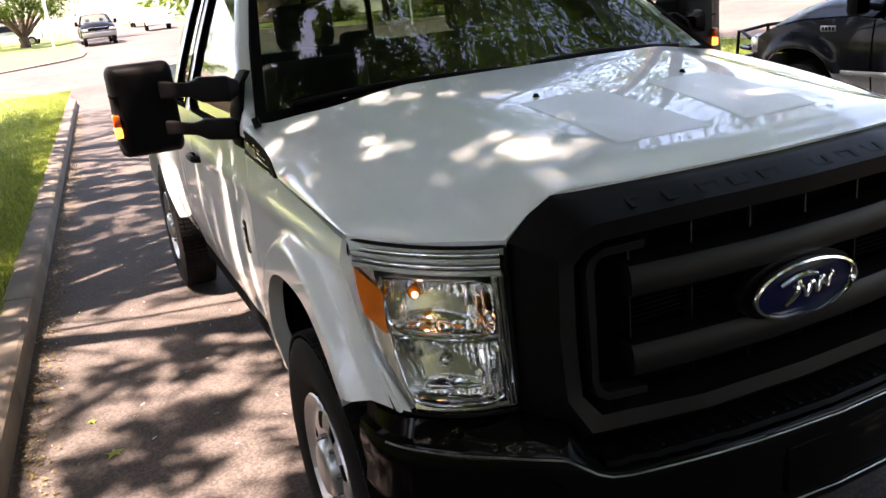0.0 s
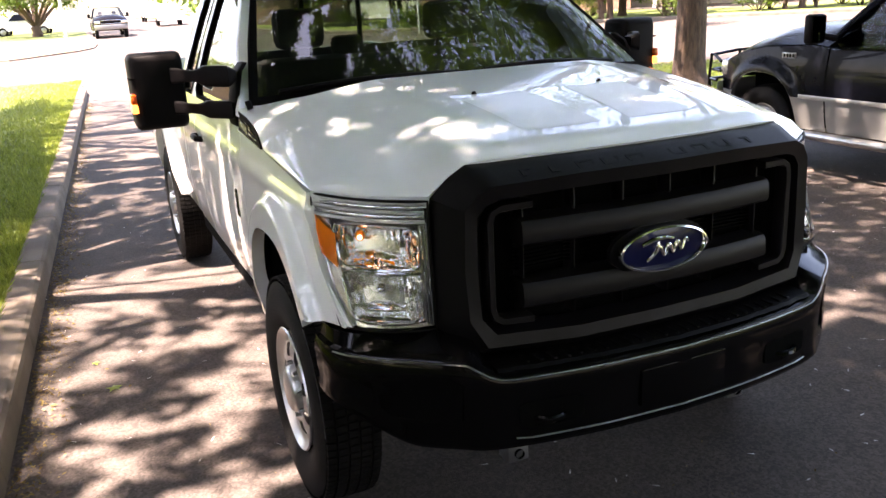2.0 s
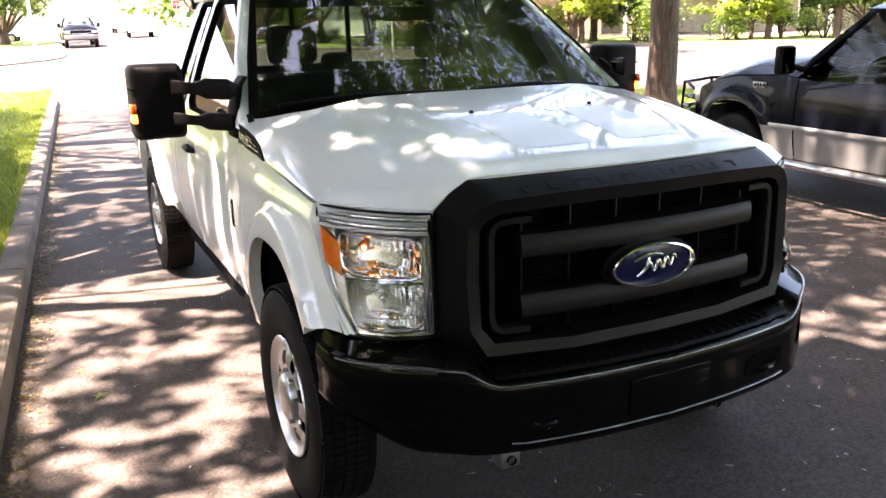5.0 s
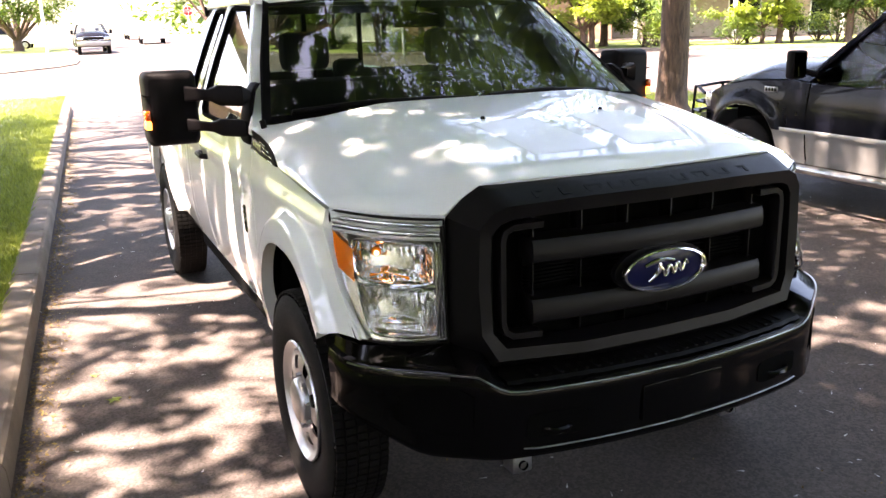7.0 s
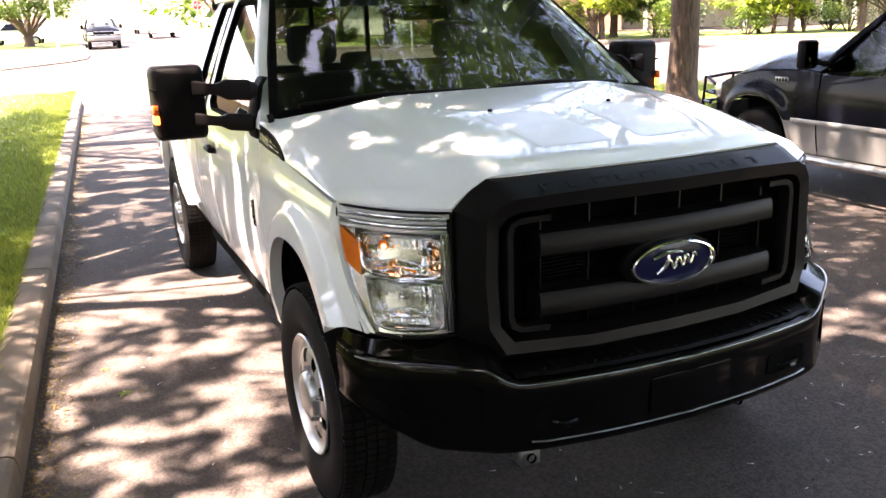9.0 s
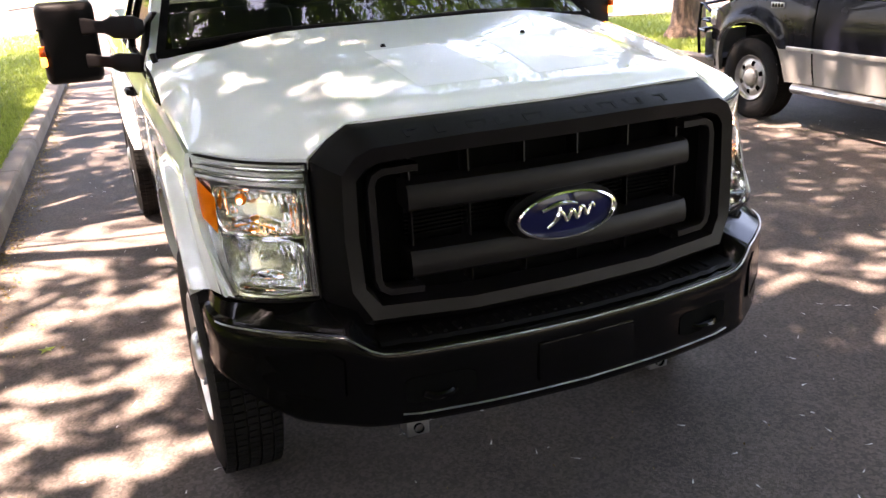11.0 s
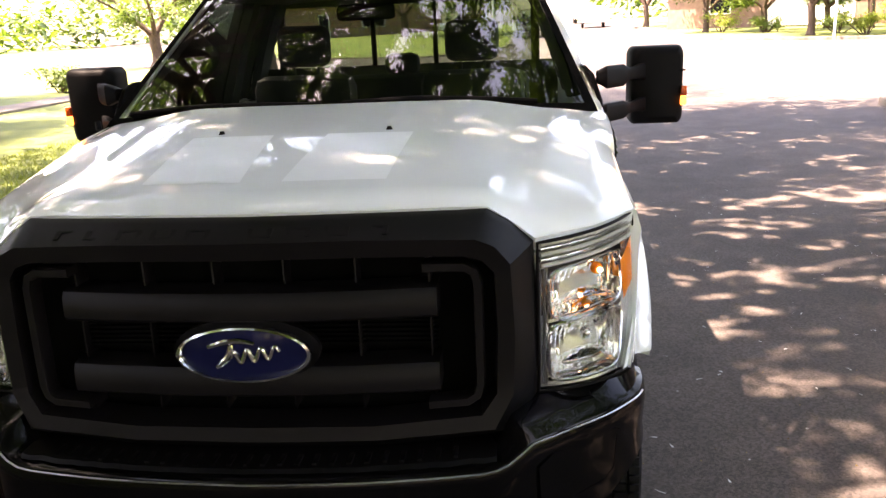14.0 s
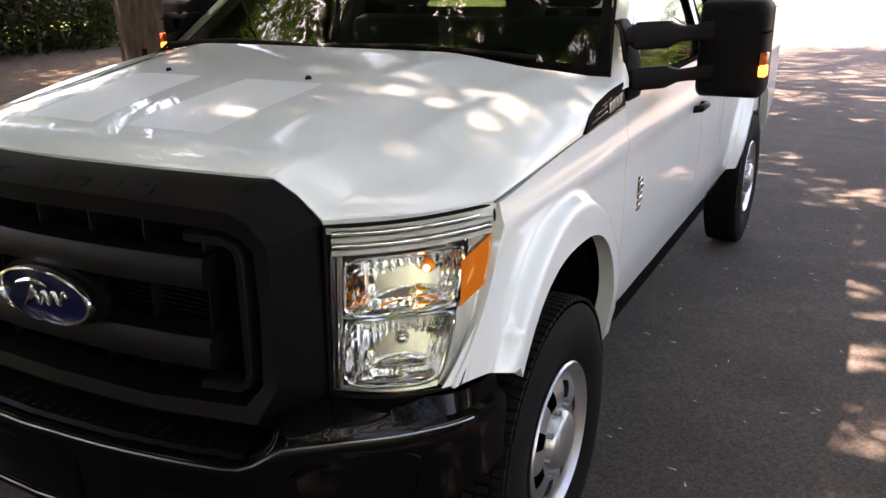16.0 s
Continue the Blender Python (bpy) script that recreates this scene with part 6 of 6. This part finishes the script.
def hedge(at, size, seed, lumps=90, count=200):
    """A tall hedge: a long block of close leaf clumps with an uneven top, on upright stems."""
    rng = random.Random(seed)
    root = thing("hedge", "tall dark green hedge in deep tree shade, some runs added out of view", "hedge", (at[0], at[1], 0.1))
    bm = bmesh.new()
    verts, faces = [], []
    for k in range(lumps):
        p = (size[0] * rng.uniform(-0.5, 0.5), size[1] * rng.uniform(-0.5, 0.5), size[2] * rng.uniform(0.03, 0.95))
        leaf_cloud(verts, faces, p, 0.42, count, 0.15, rng)
        if k % 12 == 0:
            tube(bm, [(p[0], p[1], -0.1), (p[0] + 0.1, p[1], p[2] * 0.5), p], [0.05, 0.03, 0.01], 5)
    part("stem", bm, BARK, root)
    me = bpy.data.meshes.new("foliage")
    me.from_pydata(verts, [], faces)
    me.materials.append(DARKLEAF)
    new("foliage", me).parent = root


hedge((-14.6, 10.6), (2.4, 5.6, 3.8), 41, 130, 330)
hedge((-14.4, 4.8), (2.4, 5.6, 3.8), 42, 130, 330)
hedge((-13.8, -1.0), (2.4, 5.6, 3.8), 43)
# unseen hedges, added to block bright lawn and horizon from the grille's reflections
for k in range(5):
    hedge((-8.6 - 0.1 * k, -6.0 - 5.4 * k), (2.2, 5.6, 3.9), 44 + k, 120, 170)

FAR_TREES = [((20.6, 30.4), 3.9, 0.13, 2.5, 0.5, LIMELEAF), ((23.9, 30.2), 3.4, 0.10, 1.9, 0.4, BUSHLEAF), ((28.2, 27.2), 3.4, 0.10, 1.9, 0.4, LIMELEAF), ((31.8, 24.2), 3.9, 0.12, 2.3, 0.5, BUSHLEAF), ((17.2, 34.4), 3.6, 0.11, 2.2, 0.4, LIMELEAF), ((34.6, 23.4), 3.8, 0.12, 2.2, 0.4, LIMELEAF), ((18.8, 33.0), 6.5, 0.16, 3.2, 1.3, LIMELEAF), ((22.6, 31.6), 7.5, 0.18, 3.4, 1.6, BUSHLEAF), ((30.4, 24.4), 6.5, 0.16, 3.0, 1.2, LIMELEAF), ((34.5, 21.0), 7.5, 0.2, 3.6, 1.4, BUSHLEAF), ((31.0, 36.0), 10.0, 0.24, 4.6, 3.4, BUSHLEAF), ((17.5, 41.5), 7.0, 0.18, 3.6, 2.0, BUSHLEAF), ((24.5, 36.0), 7.5, 0.2, 3.8, 2.3, LIMELEAF), ((13.6, 38.0), 6.5, 0.17, 3.0, 2.0, BUSHLEAF), ((21.0, 30.3), 5.0, 0.14, 2.4, 1.5, LIMELEAF), ((28.6, 26.6), 6.5, 0.13, 2.6, 2.4, LIMELEAF), ((-16.0, 48.0), 6.0, 0.28, 3.4, 2.0, BUSHLEAF), ((-18.5, 42.0), 7.5, 0.30, 4.0, 2.4, BUSHLEAF), ((9.8, 62.0), 7.0, 0.2, 3.6, 1.8, DARKLEAF), ((14.0, 72.0), 9.0, 0.25, 4.5, 2.2, BUSHLEAF), ((-9.5, 74.0), 9.0, 0.3, 4.8, 2.4, BUSHLEAF), ((38.0, 22.0), 8.0, 0.25, 4.0, 2.2, BUSHLEAF), ((11.0, 47.5), 6.0, 0.16, 3.0, 1.6, DARKLEAF), ((13.2, 44.0), 5.5, 0.16, 2.8, 1.0, BUSHLEAF), ((16.5, 44.5), 5.0, 0.15, 2.6, 0.9, BUSHLEAF), ((12.6, 53.0), 6.5, 0.18, 3.2, 1.2, BUSHLEAF)]
for k, (at, h, r, cr, low, mat) in enumerate(FAR_TREES):
    tree("garden_tree", "small spreading garden tree with pale green leaves", at, h, r, cr, low, 200 + k, limbs=6, twigs=6, leaves=60, leaf=0.2, mat=mat, fork=0.22)
tree("spreading_tree", "wide low tree with several dark stems past the crossing", (-3.0, 66.0), 7.0, 0.34, 5.2, 2.2, 230, limbs=9, twigs=8, leaves=70, leaf=0.22, mat=BUSHLEAF, fork=0.09, flare=1.2)


def far_woods():
    """The distance: tree tops beyond the gardens, all round."""
    rng = random.Random(77)
    verts, faces = [], []
    for k in range(150):
        a = 2 * math.pi * k / 150 + rng.uniform(-0.02, 0.02)
        r = rng.uniform(105, 150)
        x, y = r * math.sin(a), r * math.cos(a)
        if abs(x - 4) < 9 and y > 0:
            continue
        h = rng.uniform(6, 12)
        for j in range(5):
            leaf_cloud(verts, faces, (x + rng.uniform(-4, 4), y + rng.uniform(-4, 4), rise(x, y) + h * rng.uniform(0.1, 0.8)), 2.2, 80, 1.3, rng)
    me = bpy.data.meshes.new("distant_trees")
    me.from_pydata(verts, [], faces)
    me.materials.append(BUSHLEAF)
    tagged(new("distant_trees", me), "band of distant green tree tops", "trees", kind="stuff")


far_woods()


def car(label, at, turn, paint):
    """A plain parked estate car, far off: body, glasshouse, wheels."""
    root = thing("parked_car", label, "car", (at[0], at[1], rise(*at)), turn)
    prof = [(-2.3, 0.45), (-2.35, 0.75), (-2.25, 1.02), (-1.9, 1.10), (-1.55, 1.60), (-0.9, 1.74), (0.6, 1.72), (1.15, 1.12), (2.1, 0.98), (2.32, 0.75), (2.3, 0.42)]
    bm = bmesh.new()
    rows = []
    for x in (-0.92, -0.88, -0.6, 0, 0.6, 0.88, 0.92):
        k = 1 - 0.06 * (abs(x) > 0.9)
        rows.append([(x * (1 - 0.22 * max(0, z - 1.05) / 0.7), y * k, z) for y, z in prof])
    sheet(bm, rows)
    for r in (rows[0], rows[-1]):
        bm.faces.new([bm.verts.new(p) for p in r])
    part("body", bm, paint, root, sharp=30)
    for sgn in (-1, 1):
        bm = bmesh.new()
        bm.faces.new([bm.verts.new((sgn * (0.93 - 0.22 * 0.92 * (z - 1.05) / 0.7), y, z)) for y, z in ((-1.75, 1.14), (-1.45, 1.55), (0.5, 1.62), (0.95, 1.14))])
        part("side_window", bm, NAVY, root, smooth=False)
        for y in (-1.45, 1.45):
            w = new("wheel")
            w.parent = root
            w.matrix_local = pose(sgn * 0.86, y, 0.34, 0, 0, 0 if sgn > 0 else 180)
            bm = bmesh.new()
            lathe(bm, [(-0.1, 0.2), (-0.1, 0.32), (-0.08, 0.34), (0.08, 0.34), (0.1, 0.32), (0.1, 0.22), (0.06, 0.2)], 24)
            part("tyre", bm, RUBBER, w)
            bm = bmesh.new()
            lathe(bm, [(0.06, 0.21), (0.08, 0.1), (0.08, 0.0001)], 20)
            part("rim", bm, STEEL, w)
    return root


car("pale silver estate car parked beneath a spreading tree", (-3.9, 72.5), 82, PALEPAINT)
car("white car parked under trees far up the street", (6.8, 72.0), 176, WHITE)
car("dark car parked before the columned house", (33.0, 22.5), 40, NAVY)
car("pale car far up the street", (7.2, 88.0), 180, PALEPAINT)


def stop_sign(at, turn):
    root = thing("stop_sign", "red octagonal stop sign on a pale post", "stop sign", (at[0], at[1], rise(*at)), turn)
    bm = bmesh.new()
    tube(bm, [(0, 0.03, -0.3), (0, 0.03, 2.9)], 0.045, 10)
    part("post", bm, TRIM, root)
    for nm, r, y, mat in (("rim", 0.40, 0.0, TRIM), ("face", 0.375, -0.004, SIGNRED)):
        bm = bmesh.new()
        octo = [(r * math.cos(radians(22.5 + 45 * k)), 0, r * math.sin(radians(22.5 + 45 * k))) for k in range(8)]
        prism(bm, octo, [Matrix.Translation((0, y - 0.006, 2.45)), Matrix.Translation((0, y, 2.45))])
        part(nm, bm, mat, root, smooth=False)
    cu = bpy.data.curves.new("lettering", "FONT")
    cu.body, cu.size, cu.align_x, cu.align_y, cu.extrude = "STOP", 0.30, "CENTER", "CENTER", 0.002
    tx = new("lettering", cu)
    dg = bpy.context.evaluated_depsgraph_get()
    me = bpy.data.meshes.new_from_object(tx.evaluated_get(dg))
    bpy.data.objects.remove(tx)
    me.materials.append(TRIM)
    ob = new("lettering", me)
    ob.parent = root
    ob.matrix_local = pose(0, -0.014, 2.45, 90, 0, 0)
    return root


stop_sign((12.95, 33.2), -25)
stop_sign((9.6, 70.0), 0)


def pole(at, h, r, label):
    root = thing("utility_pole", label, "pole", (at[0], at[1], rise(*at)))
    bm = bmesh.new()
    tube(bm, [(0, 0, -0.2), (0, 0, h)], [r, r * 0.8], 12)
    part("shaft", bm, TRIM, root)
    bm = bmesh.new()
    tube(bm, [(0, 0, h - 0.1), (0.5, 0, h + 0.25), (1.3, 0, h + 0.3)], 0.04, 8)
    part("arm", bm, TRIM, root)


pole((-1.2, 60.0), 7.0, 0.10, "slim pale street pole beside the far kerb")

slab("walk_1", [(-12.6, 13.2), (-11.4, 13.0), (-11.0, 28), (-12.2, 28)], 0.205, CONCRETE, "pale concrete walk across the lawn", "walkway", 0.1)
slab("bed_1", [(-6.0, -3), (-4.4, 1.2), (-4.5, 5.4), (-7.5, 9.0), (-11.0, 13.0), (-16.0, 14.0), (-16.0, -3)], 0.195, MULCH, "brown mulch bed with dappled sun under trees", "mulch bed", 0.1)


def turf(name, label, spots, n, seed, h=0.055):
    """Blades of grass over patches: (x range, y range) with an inner test."""
    rng = random.Random(seed)
    verts, faces = [], []
    while len(faces) < n:
        p = spots(rng)
        if p is None:
            continue
        x, y = p
        z = rise(x, y) + 0.125
        a = rng.uniform(0, 6.283)
        s = h * rng.uniform(0.5, 1.4)
        w = 0.006 + 0.004 * rng.random()
        dx, dy = rng.gauss(0, 0.5) * s, rng.gauss(0, 0.5) * s
        i = len(verts)
        verts += [(x - w * math.cos(a), y - w * math.sin(a), z), (x + w * math.cos(a), y + w * math.sin(a), z), (x + dx, y + dy, z + s)]
        faces.append((i, i + 1, i + 2))
    me = bpy.data.meshes.new(name)
    me.from_pydata(verts, [], faces)
    me.materials.append(GRASS)
    tagged(new(name, me), label, "grass", kind="stuff")


def near_spot(rng):
    y = 1.5 + 22 * rng.random() ** 1.7
    x = kerb_x(y) - KW - 0.01 - 5.0 * rng.random() ** 1.8
    return x, y


def far_spot(rng):
    y = 3.5 + 10 * rng.random()
    return far_kerb_x(y) + KW + 0.02 + 4.5 * rng.random() ** 1.5, y


turf("lawn_grass", "short mown green grass behind the kerb", near_spot, 110000, 5)
turf("verge_grass", "green grass on the verge across the street", far_spot, 45000, 6)


def litter():
    rng = random.Random(9)
    verts, faces = [], []
    for k in range(6500):
        y = -3 + 21 * rng.random() ** 1.5
        x = kerb_x(y) + abs(rng.gauss(0, 0.085)) + 0.01 if rng.random() < 0.75 else rng.uniform(kerb_x(y), 6.0)
        s, a, z = rng.uniform(0.005, 0.016), rng.uniform(0, 6.283), rng.uniform(0.004, 0.012)
        if x > kerb_x(y) + 0.5:
            s *= 0.55
        c, d = math.cos(a) * s, math.sin(a) * s
        i = len(verts)
        verts += [(x - c, y - d, z), (x + 0.45 * d, y - 0.45 * c, z + rng.uniform(0, 0.01)), (x + c, y + d, z + rng.uniform(0, 0.008)), (x - 0.45 * d, y + 0.45 * c, z + rng.uniform(0, 0.01))]
        faces.append((i, i + 1, i + 2, i + 3))
    me = bpy.data.meshes.new("leaf_litter")
    me.from_pydata(verts, [], faces)
    me.materials.append(LITTER)
    tagged(new("leaf_litter", me), "dry yellow-brown leaves and bits in the gutter", "leaves", kind="stuff")


litter()


def fallen_leaf(at, turn, size):
    bm = bmesh.new()
    pts = []
    for k in range(15):
        a = 2 * math.pi * k / 15
        r = size * (1.0 if k % 3 == 0 else 0.5)
        pts.append(bm.verts.new((r * math.cos(a), r * math.sin(a), 0.004 * math.sin(3 * a))))
    c = bm.verts.new((0, 0, 0.006))
    for k in range(15):
        bm.faces.new([c, pts[k], pts[(k + 1) % 15]])
    ob = part("fallen_leaf", bm, LIMELEAF, smooth=False)
    ob.matrix_world = pose(at[0], at[1], 0.007, 0, 0, turn)
    tagged(ob, "small yellow-green leaf lying on the asphalt", "leaf", "leaves on the road")


fallen_leaf((-1.63, 2.235), 20, 0.045)
fallen_leaf((-1.70, 2.62), 70, 0.028)


def road_specks(n=700, seed=77):
    """Small pale bits of twig and petal strewn on the asphalt."""
    rng = random.Random(seed)
    verts, faces = [], []
    for _ in range(n):
        x, y = rng.uniform(-2.0, 5.5), -2.2 + 9.0 * rng.random() ** 1.6
        a, s, w = rng.uniform(0, 6.283), rng.uniform(0.006, 0.022), rng.uniform(0.0015, 0.004)
        c, d = math.cos(a), math.sin(a)
        i = len(verts)
        verts += [(x - c * s - d * w, y - d * s + c * w, 0.004), (x + c * s, y + d * s, 0.007), (x - c * s + d * w, y - d * s - c * w, 0.004)]
        faces.append((i, i + 1, i + 2))
    me = bpy.data.meshes.new("road_specks")
    me.from_pydata(verts, [], faces)
    me.materials.append(TRIM)
    tagged(new("road_specks", me), "tiny pale twig bits strewn on the asphalt", "litter", kind="stuff")


road_specks()
